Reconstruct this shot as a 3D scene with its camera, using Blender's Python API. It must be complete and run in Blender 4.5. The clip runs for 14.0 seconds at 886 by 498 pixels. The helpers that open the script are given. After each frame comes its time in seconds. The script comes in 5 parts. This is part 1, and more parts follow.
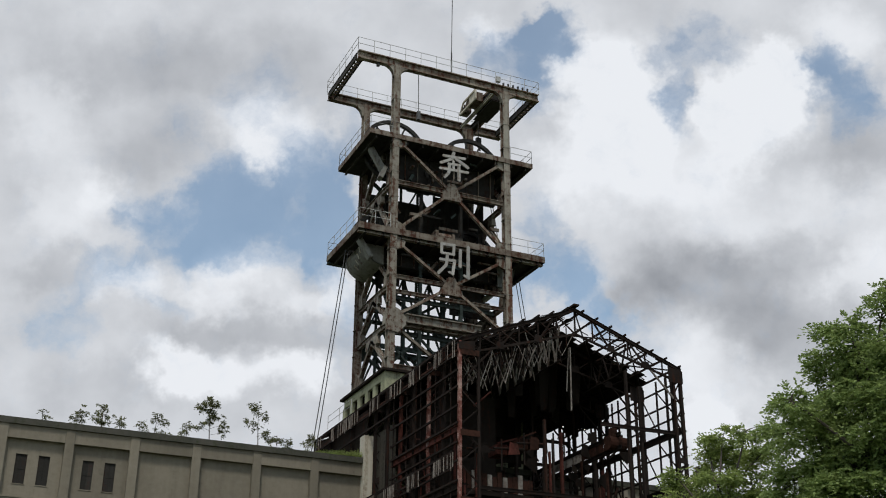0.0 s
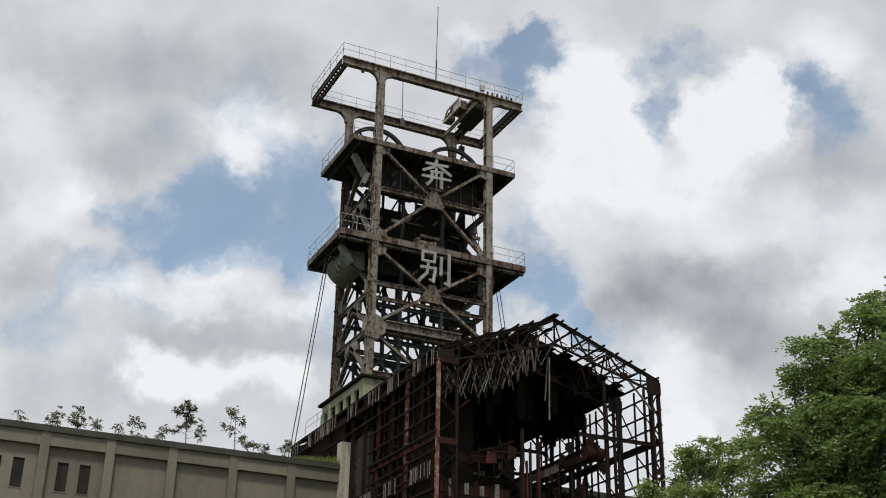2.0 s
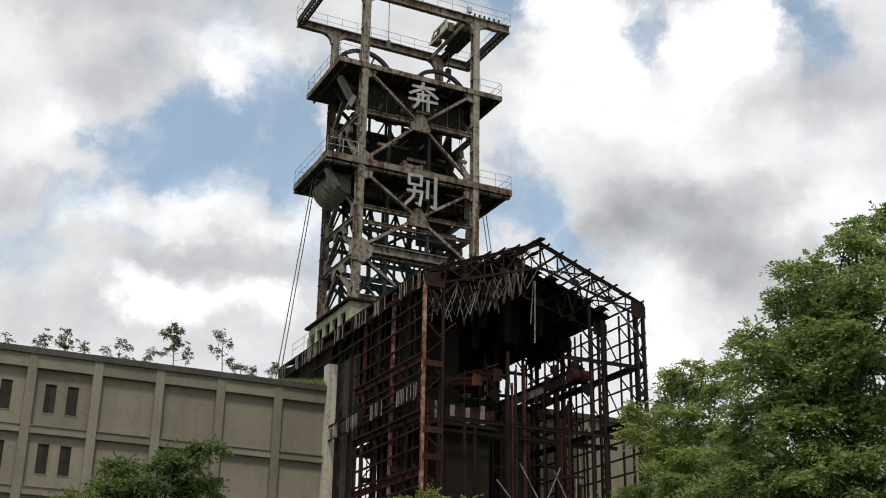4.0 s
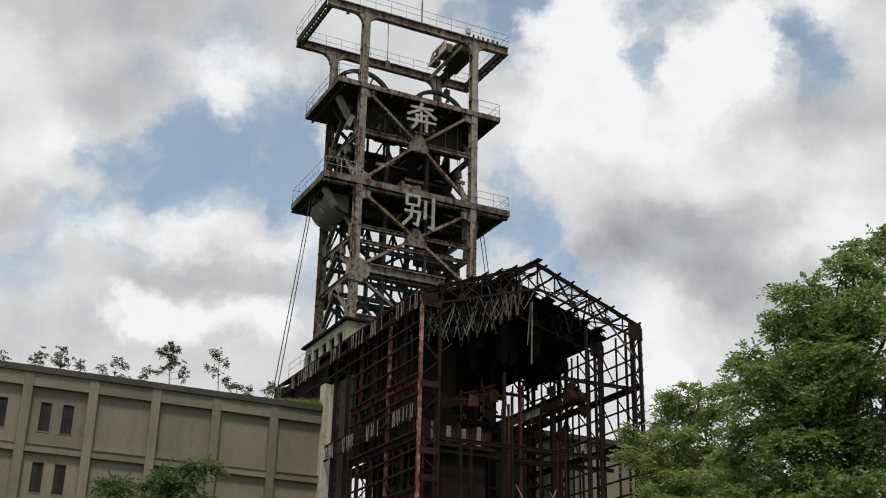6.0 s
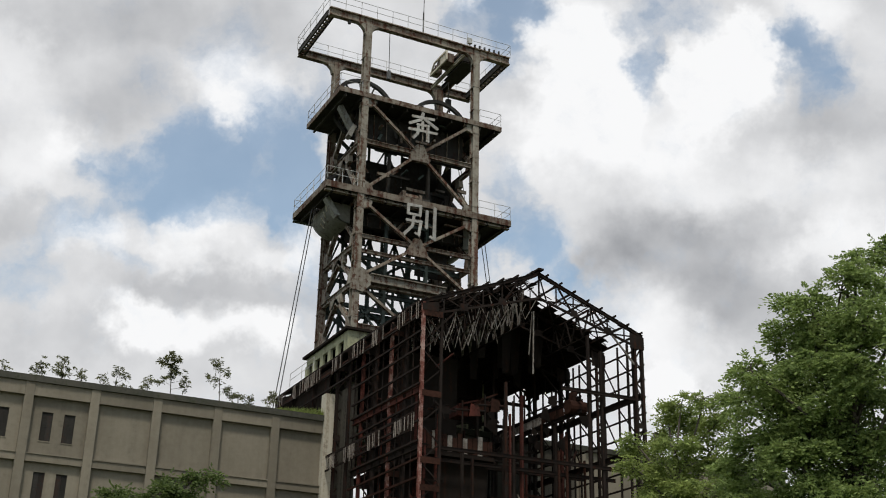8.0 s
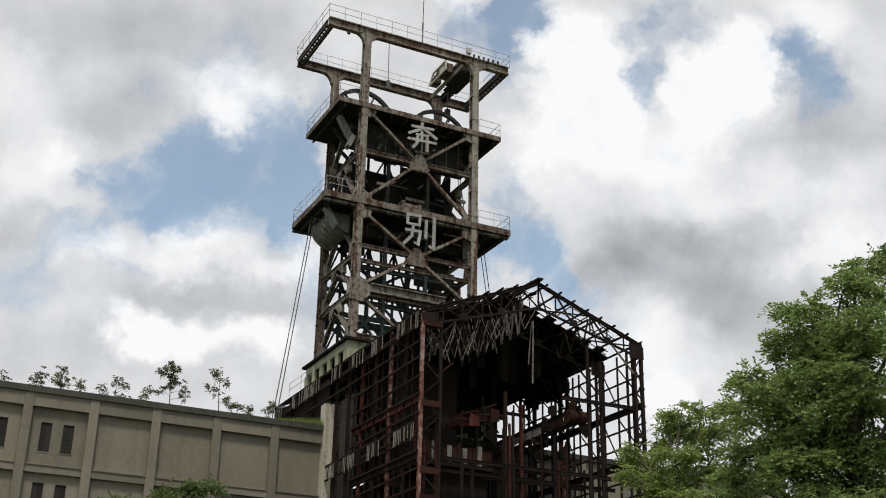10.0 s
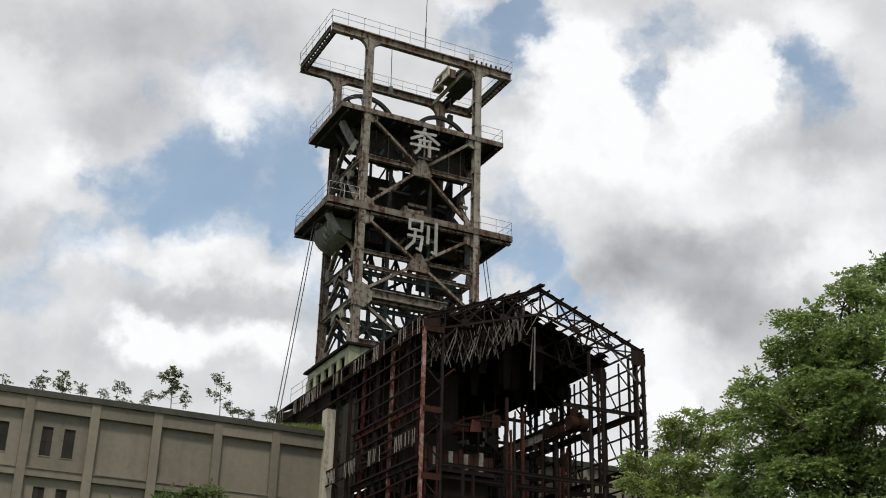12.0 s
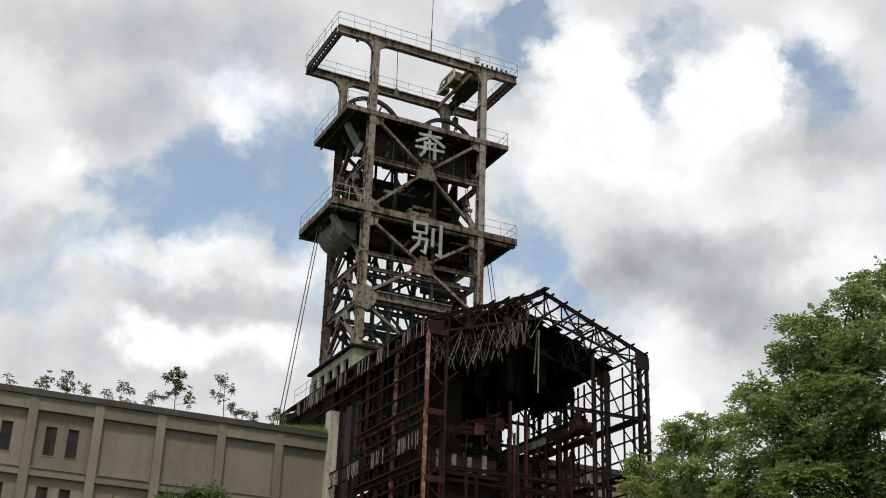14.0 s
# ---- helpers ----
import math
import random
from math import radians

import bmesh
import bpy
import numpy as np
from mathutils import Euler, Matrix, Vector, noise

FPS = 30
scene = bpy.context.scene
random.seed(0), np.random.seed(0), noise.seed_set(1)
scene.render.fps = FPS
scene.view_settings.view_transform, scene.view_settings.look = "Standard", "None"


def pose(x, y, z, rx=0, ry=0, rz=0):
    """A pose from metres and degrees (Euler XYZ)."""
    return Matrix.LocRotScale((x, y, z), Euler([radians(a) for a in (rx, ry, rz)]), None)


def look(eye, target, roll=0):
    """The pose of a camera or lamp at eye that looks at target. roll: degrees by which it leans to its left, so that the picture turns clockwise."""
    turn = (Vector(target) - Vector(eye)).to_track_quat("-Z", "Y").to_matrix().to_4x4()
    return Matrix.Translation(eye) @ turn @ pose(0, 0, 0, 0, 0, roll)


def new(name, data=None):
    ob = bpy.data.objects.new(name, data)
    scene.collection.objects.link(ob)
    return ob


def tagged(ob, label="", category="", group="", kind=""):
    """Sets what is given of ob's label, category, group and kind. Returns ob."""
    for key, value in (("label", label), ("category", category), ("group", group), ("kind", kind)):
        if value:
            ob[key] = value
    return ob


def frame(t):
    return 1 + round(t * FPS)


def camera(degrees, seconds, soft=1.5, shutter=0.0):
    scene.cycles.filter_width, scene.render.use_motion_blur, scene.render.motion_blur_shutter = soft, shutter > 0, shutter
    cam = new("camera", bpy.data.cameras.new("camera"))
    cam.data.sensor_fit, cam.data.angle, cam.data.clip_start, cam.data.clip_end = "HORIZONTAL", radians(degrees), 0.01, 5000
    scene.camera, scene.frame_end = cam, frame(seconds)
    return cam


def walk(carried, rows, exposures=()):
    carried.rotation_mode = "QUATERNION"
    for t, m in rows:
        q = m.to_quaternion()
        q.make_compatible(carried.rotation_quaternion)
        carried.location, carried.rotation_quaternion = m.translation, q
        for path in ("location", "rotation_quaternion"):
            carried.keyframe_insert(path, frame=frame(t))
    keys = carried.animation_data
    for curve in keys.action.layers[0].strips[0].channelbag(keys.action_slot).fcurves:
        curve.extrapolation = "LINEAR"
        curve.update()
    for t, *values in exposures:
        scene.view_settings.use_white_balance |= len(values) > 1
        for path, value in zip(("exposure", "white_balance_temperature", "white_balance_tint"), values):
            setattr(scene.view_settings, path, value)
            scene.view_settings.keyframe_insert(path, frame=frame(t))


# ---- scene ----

# ---------------------------------------------------------------- camera
EYE = (0.0, 0.0, 1.6)
cam = camera(40.25, 14.0, soft=1.05)
TURNS = (
    (0.0, -24.389, 24.142, 0.375), (0.5, -24.459, 24.613, 0.793), (1.0, -24.611, 24.625, 0.721), (1.5, -24.895, 24.559, 1.015),
    (2.0, -25.362, 24.509, 1.061), (2.2, -25.399, 23.442, 1.008), (2.5, -25.455, 21.489, 0.917), (2.8, -25.476, 20.096, 0.919),
    (3.0, -25.496, 19.596, 0.922), (3.2, -25.577, 18.872, 0.922), (3.5, -25.721, 18.682, 0.94), (3.7, -25.887, 19.449, 0.924),
    (4.0, -26.126, 20.904, 0.892), (4.2, -26.174, 21.384, 0.924), (6.5, -26.257, 21.892, 1.32), (7.0, -26.258, 21.736, 1.448),
    (7.5, -26.014, 21.788, 1.048), (8.0, -26.16, 22.327, 1.278), (10.5, -26.177, 22.819, 1.237), (11.0, -26.166, 22.985, 1.649),
    (11.5, -26.135, 23.127, 1.535), (12.0, -26.07, 23.055, 1.485), (12.5, -26.052, 23.068, 1.36), (13.0, -25.97, 23.125, 1.694),
    (13.5, -25.892, 23.159, 1.872), (14.0, -25.833, 23.171, 1.925))
walk(cam, [(t, pose(*EYE, 90 + pitch, 0, yaw) @ pose(0, 0, 0, 0, 0, roll)) for t, yaw, pitch, roll in TURNS],
     exposures=((0, -0.24, 6200, 10), (1.5, -0.21, 6250, 10), (2, -0.18, 6300, 10), (2.5, -0.02, 6450, 10), (3, 0.12, 6450, 10), (3.5, 0.1, 6450, 10), (4, 0.05, 6450, 10), (6.5, -0.2, 6450, 10), (7, -0.25, 6450, 10), (7.5, -0.08, 6450, 10), (8, -0.08, 6450, 10), (10.5, -0.05, 6450, 10), (14, 0, 6450, 10)))


# ---------------------------------------------------------------- node helpers
class Net:
    """Short spelling for node trees."""

    def __init__(self, tree):
        self.t = tree
        tree.nodes.clear()

    def add(self, kind, **inputs):
        n = self.t.nodes.new(kind)
        for k, v in inputs.items():
            self.put(n, k, v)
        return n

    def put(self, n, key, v):
        s = n.inputs[int(key[1:])] if key[0] == "i" and key[1:].isdigit() else n.inputs[key.replace("_", " ")]
        if isinstance(v, bpy.types.NodeSocket):
            self.t.links.new(v, s)
        else:
            s.default_value = v

    def math(self, op, a, b=0.0, c=0.0, clamp=False):
        n = self.add("ShaderNodeMath", i0=a, i1=b, i2=c)
        n.operation, n.use_clamp = op, clamp
        return n.outputs[0]

    def vec(self, op, a, b=(0, 0, 0)):
        n = self.add("ShaderNodeVectorMath", i0=a, i1=b)
        n.operation = op
        return n.outputs["Value"] if op in ("DOT_PRODUCT", "LENGTH", "DISTANCE") else n.outputs[0]

    def noise(self, vector, scale, detail=4.0, rough=0.55, out=0):
        n = self.add("ShaderNodeTexNoise", Vector=vector, Scale=scale, Detail=detail, Roughness=rough)
        return n.outputs[out]

    def remap(self, v, a, b, c=0.0, d=1.0, smooth=True):
        n = self.add("ShaderNodeMapRange", i0=v, i1=a, i2=b, i3=c, i4=d)
        n.interpolation_type = "SMOOTHSTEP" if smooth else "LINEAR"
        return n.outputs[0]

    def mix(self, f, a, b):
        n = self.t.nodes.new("ShaderNodeMix")
        n.data_type = "RGBA"
        for s, v in ((n.inputs[0], f), (n.inputs[6], a), (n.inputs[7], b)):
            if isinstance(v, bpy.types.NodeSocket):
                self.t.links.new(v, s)
            else:
                s.default_value = (*v, 1) if isinstance(v, tuple) and len(v) == 3 else v
        return n.outputs[2]


# ---------------------------------------------------------------- sky and sun
SUN_AZ, SUN_EL = radians(212), radians(60)     # measured from +y clockwise, and up
world = bpy.data.worlds.new("sky")
scene.world = world
world.use_nodes = True
W = Net(world.node_tree)
sky = W.add("ShaderNodeTexSky")
sky.sky_type, sky.sun_disc, sky.sun_elevation, sky.sun_rotation = "NISHITA", False, SUN_EL, SUN_AZ
sky.air_density, sky.dust_density, sky.ozone_density = 1.0, 0.7, 0.7
way = W.add("ShaderNodeTexCoord").outputs["Generated"]
# a flat chart of the sky round the tower: u to the right, v up, in units of a hundredth of the chart's focal length
CHART = pose(0, 0, 0, 90 + 23.171, 0, -25.833) @ pose(0, 0, 0, 0, 0, 1.925)
right, up, ahead = (tuple(CHART.to_3x3() @ Vector(a)) for a in ((1, 0, 0), (0, 1, 0), (0, 0, -1)))
depth = W.vec("DOT_PRODUCT", way, ahead)
safe = W.math("MAXIMUM", depth, 0.15)
u = W.math("MULTIPLY", W.math("DIVIDE", W.vec("DOT_PRODUCT", way, right), safe), 21.4)
v = W.math("MULTIPLY", W.math("DIVIDE", W.vec("DOT_PRODUCT", way, up), safe), 21.4)
flat = W.add("ShaderNodeCombineXYZ", X=u, Y=v).outputs[0]
# ragged cloud edges: shift the chart by two scales of noise before reading the banks
shift = W.vec("SUBTRACT", W.noise(flat, 0.55, 5, 0.6, out=1), (0.5, 0.5, 0.5))
shift2 = W.vec("SUBTRACT", W.noise(flat, 2.2, 4, 0.6, out=1), (0.5, 0.5, 0.5))
ragged = W.vec("ADD", flat, W.vec("ADD", W.vec("MULTIPLY", shift, (1.7, 1.7, 0)), W.vec("MULTIPLY", shift2, (0.5, 0.5, 0))))
ragged = W.vec("MULTIPLY", ragged, (1, 1, 0))


def banks(rows, start):
    """Adds soft ellipses (u, v, half width, half height, weight) to a field."""
    total = start
    for cx, cy, rx, ry, w in rows:
        off = W.vec("MULTIPLY", W.vec("SUBTRACT", ragged, (cx, cy, 0)), (1 / rx, 1 / ry, 0))
        total = W.math("ADD", total, W.remap(W.vec("LENGTH", off), 1.35, 0.25, 0.0, w))
    return total


GAPS = (  # blue openings
    (1.61, 4.21, 0.65, 0.50, 0.85), (0.86, 3.81, 0.95, 0.60, 0.80), (1.21, 4.31, 0.60, 0.30, 0.50), (1.11, 3.21, 0.50, 0.55, 0.45), (3.88, 2.91, 0.38, 0.70, 0.75),
    (3.56, 3.96, 0.50, 0.50, 0.50), (4.41, 3.66, 0.70, 0.40, 0.45), (6.76, 2.81, 0.80, 0.75, 0.80), (6.41, 3.41, 0.50, 0.45, 0.55), (4.06, 4.16, 0.40, 0.30, 0.35),
    (-3.04, 1.26, 1.30, 0.75, 0.75), (-5.09, 0.96, 1.20, 0.75, 0.70), (-4.14, 1.41, 1.10, 0.70, 0.60), (-3.44, 0.51, 1.10, 0.60, 0.65), (-4.49, 0.66, 0.80, 0.60, 0.50),
    (-2.24, 1.21, 0.55, 0.90, 0.65), (-3.54, 3.21, 0.80, 0.90, 0.40), (-2.84, 2.01, 0.70, 0.60, 0.50), (-4.64, 1.91, 0.70, 0.60, 0.40), (-2.14, 2.61, 0.40, 0.80, 0.40),
    (-5.74, 1.41, 0.60, 0.40, 0.35), (-6.34, 0.21, 0.80, 0.45, 0.55), (-7.34, -0.59, 0.90, 0.55, 0.55), (-7.14, -0.04, 0.50, 0.25, 0.30), (-2.64, 0.21, 0.50, 0.50, 0.50),
    (1.51, -0.04, 0.85, 0.55, 0.80), (2.21, -0.59, 0.65, 0.50, 0.70), (2.61, -1.04, 0.50, 0.45, 0.55), (1.21, 0.81, 0.50, 0.70, 0.50), (-2.24, -0.79, 0.60, 0.90, 0.45),
    (0.86, -0.39, 0.50, 0.60, 0.50), (3.16, -1.79, 0.60, 0.60, 0.25), (-5.54, -0.39, 0.70, 0.30, 0.30), (-4.84, 2.81, 0.50, 0.50, 0.25))
BRIGHT = (  # sunlit heads of the cumulus
    (2.66, 3.11, 1.15, 1.15, 0.50), (2.16, 3.61, 0.60, 0.45, 0.35), (3.26, 2.51, 0.70, 0.80, 0.30), (2.46, 2.11, 1.20, 0.90, 0.28), (5.26, 2.76, 0.95, 0.90, 0.55),
    (5.66, 3.26, 0.60, 0.45, 0.30), (4.66, 2.21, 0.90, 0.80, 0.30), (2.66, 1.51, 1.70, 0.90, 0.25), (4.66, 1.11, 1.70, 0.80, 0.20), (-7.14, 1.41, 0.80, 0.90, 0.20),
    (-6.44, 1.51, 0.50, 0.50, 0.18), (-3.44, 2.36, 0.85, 0.80, 0.32), (-5.99, 0.01, 0.60, 0.45, 0.32), (-4.29, 0.11, 0.90, 0.60, 0.32), (-2.39, -0.19, 0.50, 0.55, 0.32),
    (-5.22, -1.49, 0.65, 0.45, 0.50), (-4.34, -1.69, 0.90, 0.40, 0.35), (-3.14, -1.74, 0.70, 0.40, 0.35), (4.21, -2.84, 0.60, 0.45, 0.45), (3.96, -2.09, 1.20, 0.80, 0.25),
    (7.16, -0.29, 0.90, 0.70, 0.30), (0.46, 4.16, 0.40, 0.30, 0.25), (6.66, 3.81, 0.90, 0.60, 0.20), (-7.64, 3.11, 0.70, 0.80, 0.16), (-3.04, -0.49, 0.60, 0.30, 0.20),
    (6.56, 0.91, 1.20, 0.60, 0.15))
GREY = (  # shaded undersides
    (4.06, -0.39, 1.70, 0.70, 0.30), (5.36, -1.19, 1.40, 0.90, 0.26), (3.26, -0.79, 0.80, 0.50, 0.12), (-5.34, 3.91, 2.30, 0.90, 0.22), (-5.44, 2.41, 1.30, 0.70, 0.16),
    (-7.39, 0.36, 0.80, 0.35, 0.15), (-4.54, -0.84, 1.50, 0.35, 0.22), (-3.04, -1.19, 0.80, 0.35, 0.18), (7.26, 1.81, 1.10, 0.80, 0.20), (5.56, 1.31, 1.20, 0.50, 0.14),
    (-2.64, 3.81, 0.90, 0.80, 0.12), (-6.54, -1.79, 1.50, 0.50, 0.14), (5.06, 0.11, 1.50, 0.50, 0.15))
in_chart = W.remap(depth, 0.55, 0.8)
far_gap = W.remap(W.noise(way, 2.6, 6, 0.6), 0.5, 0.62)
gap = W.math("MULTIPLY_ADD", W.math("SUBTRACT", W.noise(flat, 0.8, 6, 0.6), 0.5), 1.0, banks(GAPS, 0.0))
gap = W.math("MULTIPLY_ADD", W.math("SUBTRACT", W.noise(ragged, 2.1, 6, 0.62), 0.5), 0.7, gap)
gap = W.remap(gap, 0.0, 1.05, 0.0, 0.76)
gap = W.math("ADD", W.math("MULTIPLY", gap, in_chart), W.math("MULTIPLY", far_gap, W.math("SUBTRACT", 1.0, in_chart)))
glow = banks(BRIGHT, 0.68)
dim = banks(GREY, 0.0)
puff = W.math("MULTIPLY", W.math("SUBTRACT", W.noise(flat, 0.7, 5, 0.5), 0.5), 0.55)
tone = W.math("ADD", W.math("SUBTRACT", glow, dim), puff)
tone = W.math("ADD", W.math("MULTIPLY", tone, in_chart), W.math("MULTIPLY", 0.7, W.math("SUBTRACT", 1.0, in_chart)))
cloud = W.mix(W.remap(tone, 0.15, 1.0, smooth=False), (0.305, 0.315, 0.335), (1.0, 1.0, 1.0))
tint = W.t.nodes.new("ShaderNodeMix")
tint.data_type, tint.blend_type = "RGBA", "MULTIPLY"
tint.inputs[0].default_value, tint.inputs[7].default_value = 1.0, (0.92, 1.03, 0.95, 1)   # thin haze between the clouds
W.t.links.new(sky.outputs[0], tint.inputs[6])
air = W.add("ShaderNodeBackground", Color=tint.outputs[2], Strength=0.165)
puffs = W.add("ShaderNodeBackground", Color=cloud, Strength=1.0)
both = W.add("ShaderNodeMixShader", i0=gap, i1=puffs.outputs[0], i2=air.outputs[0])
W.add("ShaderNodeOutputWorld", Surface=both.outputs[0])

sun = new("sun", bpy.data.lights.new("sun", "SUN"))
sun.data.energy, sun.data.angle, sun.data.color = 2.6, radians(11), (1.0, 0.94, 0.84)
toward = Vector((math.sin(SUN_AZ) * math.cos(SUN_EL), math.cos(SUN_AZ) * math.cos(SUN_EL), math.sin(SUN_EL)))
sun.matrix_world = look(tuple(toward * 300), (0, 0, 0))


# ---------------------------------------------------------------- materials
def material(name, colours, scale=0.6, fine=6.0, rough=0.75, metal=0.0, bump=0.15, streak=0.0, spread=(0.35, 0.65), spec=0.4, stain=(0.5, 0.68)):
    """A weathered surface: colours are clean, worn, stained; large stains, fine grain, and streaks that run down."""
    m = bpy.data.materials.new(name)
    m.use_nodes = True
    N = Net(m.node_tree)
    place = N.add("ShaderNodeNewGeometry").outputs["Position"]
    chance = N.add("ShaderNodeObjectInfo").outputs["Random"]
    moved = N.vec("ADD", place, N.add("ShaderNodeCombineXYZ", X=N.math("MULTIPLY", chance, 7.0)).outputs[0])
    big = N.noise(moved, scale, 6, 0.6)
    small = N.noise(place, fine, 5, 0.65)
    runs = N.noise(N.vec("MULTIPLY", place, (2.2, 2.2, 0.12)), 1.3, 5, 0.6)
    blend = N.math("ADD", N.math("MULTIPLY", big, 0.65), N.math("MULTIPLY", small, 0.35))
    blend = N.math("ADD", N.math("MULTIPLY", blend, 1 - streak), N.math("MULTIPLY", runs, streak))
    c = N.mix(N.remap(blend, spread[0], spread[1]), colours[0], colours[1])
    c = N.mix(N.remap(N.math("ADD", N.math("MULTIPLY", small, 0.45), N.math("MULTIPLY", runs, 0.55)), stain[0], stain[1]), c, colours[2])
    hs = N.add("ShaderNodeHueSaturation", Color=c, Value=N.remap(chance, 0, 1, 0.8, 1.2, False))
    bmp = N.add("ShaderNodeBump", Strength=bump, Distance=0.05, Height=small)
    b = N.add("ShaderNodeBsdfPrincipled", Base_Color=hs.outputs[0], Metallic=metal, Specular_IOR_Level=spec, Normal=bmp.outputs[0],
              Roughness=N.remap(small, 0.3, 0.7, rough - 0.12, min(1.0, rough + 0.12), False))
    N.add("ShaderNodeOutputMaterial", Surface=b.outputs[0])
    return m


CONCRETE = material("old_concrete", ((0.205, 0.181, 0.138), (0.163, 0.143, 0.108), (0.11, 0.097, 0.073)), 0.28, 3, 0.9, streak=0.25, spread=(0.38, 0.62), spec=0.2, stain=(0.56, 0.8))
PALE = material("pale_concrete", ((0.50, 0.47, 0.39), (0.40, 0.36, 0.28), (0.25, 0.21, 0.16)), 0.4, 5, 0.9, streak=0.5)
# concrete darkened in its colour for the shade behind the steel frame
DARKCRETE = material("shaded_concrete", ((0.06, 0.056, 0.048), (0.04, 0.037, 0.032), (0.026, 0.023, 0.02)), 0.5, 5, 0.95, streak=0.5, spec=0.05)
# shade put into the rear wall's colour; plain dirt on the side wall
DIRTY_SHADED = material("dirty_shaded_concrete", ((0.07, 0.063, 0.05), (0.045, 0.04, 0.033), (0.028, 0.025, 0.02)), 0.5, 5, 0.9, streak=0.4, spec=0.08)
COPING = material("mossy_coping", ((0.075, 0.07, 0.058), (0.05, 0.05, 0.04), (0.04, 0.045, 0.026)), 0.8, 7, 0.95, spec=0.1)
SHUTTER = material("shutter_paint", ((0.036, 0.034, 0.03), (0.028, 0.026, 0.023), (0.05, 0.03, 0.024)), 1.0, 8, 0.85, spec=0.1)
WORNRED = material("worn_red_steel", ((0.30, 0.21, 0.18), (0.12, 0.042, 0.032), (0.045, 0.018, 0.014)), 1.2, 6, 0.85, spec=0.15, spread=(0.38, 0.58))
RUSTDARK = material("dark_rust", ((0.045, 0.02, 0.014), (0.024, 0.013, 0.0095), (0.016, 0.010, 0.008)), 1.2, 6, 0.9, spec=0.06)
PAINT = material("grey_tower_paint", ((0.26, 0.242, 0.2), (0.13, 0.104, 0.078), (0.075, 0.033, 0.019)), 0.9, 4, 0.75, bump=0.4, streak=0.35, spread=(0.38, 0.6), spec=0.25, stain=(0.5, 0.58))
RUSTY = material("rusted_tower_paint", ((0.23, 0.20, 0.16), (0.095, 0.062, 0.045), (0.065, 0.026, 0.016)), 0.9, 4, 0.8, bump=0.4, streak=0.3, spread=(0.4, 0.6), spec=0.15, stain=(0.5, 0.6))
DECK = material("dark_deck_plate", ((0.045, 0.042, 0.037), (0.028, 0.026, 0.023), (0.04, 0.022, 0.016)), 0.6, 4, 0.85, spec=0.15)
TEAL = material("faded_teal_paint", ((0.075, 0.098, 0.09), (0.045, 0.055, 0.05), (0.04, 0.025, 0.018)), 0.6, 4, 0.8, spec=0.2)
RAIL = material("galvanised_rail", ((0.46, 0.46, 0.44), (0.36, 0.35, 0.33), (0.2, 0.15, 0.11)), 0.8, 6, 0.6)
WHEEL = material("sheave_iron", ((0.035, 0.035, 0.033), (0.026, 0.024, 0.022), (0.035, 0.02, 0.015)), 0.8, 5, 0.75, metal=0.2)
LETTER = material("white_sign_metal", ((0.36, 0.35, 0.32), (0.25, 0.235, 0.21), (0.16, 0.11, 0.08)), 2.0, 7, 0.7, spread=(0.45, 0.65))
SOOT = material("burnt_brown_steel", ((0.022, 0.0165, 0.014), (0.0135, 0.0105, 0.009), (0.04, 0.017, 0.011)), 0.7, 5, 0.9, spec=0.08)
RED = material("red_lead_steel", ((0.09, 0.027, 0.02), (0.045, 0.016, 0.012), (0.022, 0.011, 0.008)), 0.8, 5, 0.85, spec=0.12, spread=(0.38, 0.58))
BONE = material("bleached_steel", ((0.29, 0.265, 0.235), (0.13, 0.105, 0.088), (0.04, 0.022, 0.016)), 0.9, 5, 0.85, spec=0.15)
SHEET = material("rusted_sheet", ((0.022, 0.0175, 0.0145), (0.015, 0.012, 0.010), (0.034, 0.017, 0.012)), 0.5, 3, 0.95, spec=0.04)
HOOD = material("grey_hood_paint", ((0.19, 0.19, 0.165), (0.12, 0.115, 0.10), (0.06, 0.04, 0.03)), 0.7, 5, 0.75, streak=0.3)
GREENISH = material("pale_green_render", ((0.38, 0.39, 0.25), (0.28, 0.28, 0.18), (0.13, 0.11, 0.08)), 1.0, 6, 0.85, streak=0.4, spec=0.2)
ROPE = material("steel_rope", ((0.10, 0.10, 0.10), (0.08, 0.08, 0.08), (0.07, 0.06, 0.05)), 1.0, 9, 0.6, metal=0.4)
EARTH = material("grassy_earth", ((0.055, 0.075, 0.025), (0.045, 0.055, 0.022), (0.10, 0.085, 0.06)), 0.15, 3, 0.95)


# ---------------------------------------------------------------- mesh helpers
def mesh_of(name, verts, faces, mat, smooth=False):
    me = bpy.data.meshes.new(name)
    me.from_pydata([tuple(p) for p in verts], [], faces)
    me.materials.append(mat)
    if smooth:
        me.polygons.foreach_set("use_smooth", [True] * len(me.polygons))
    me.update()
    return me


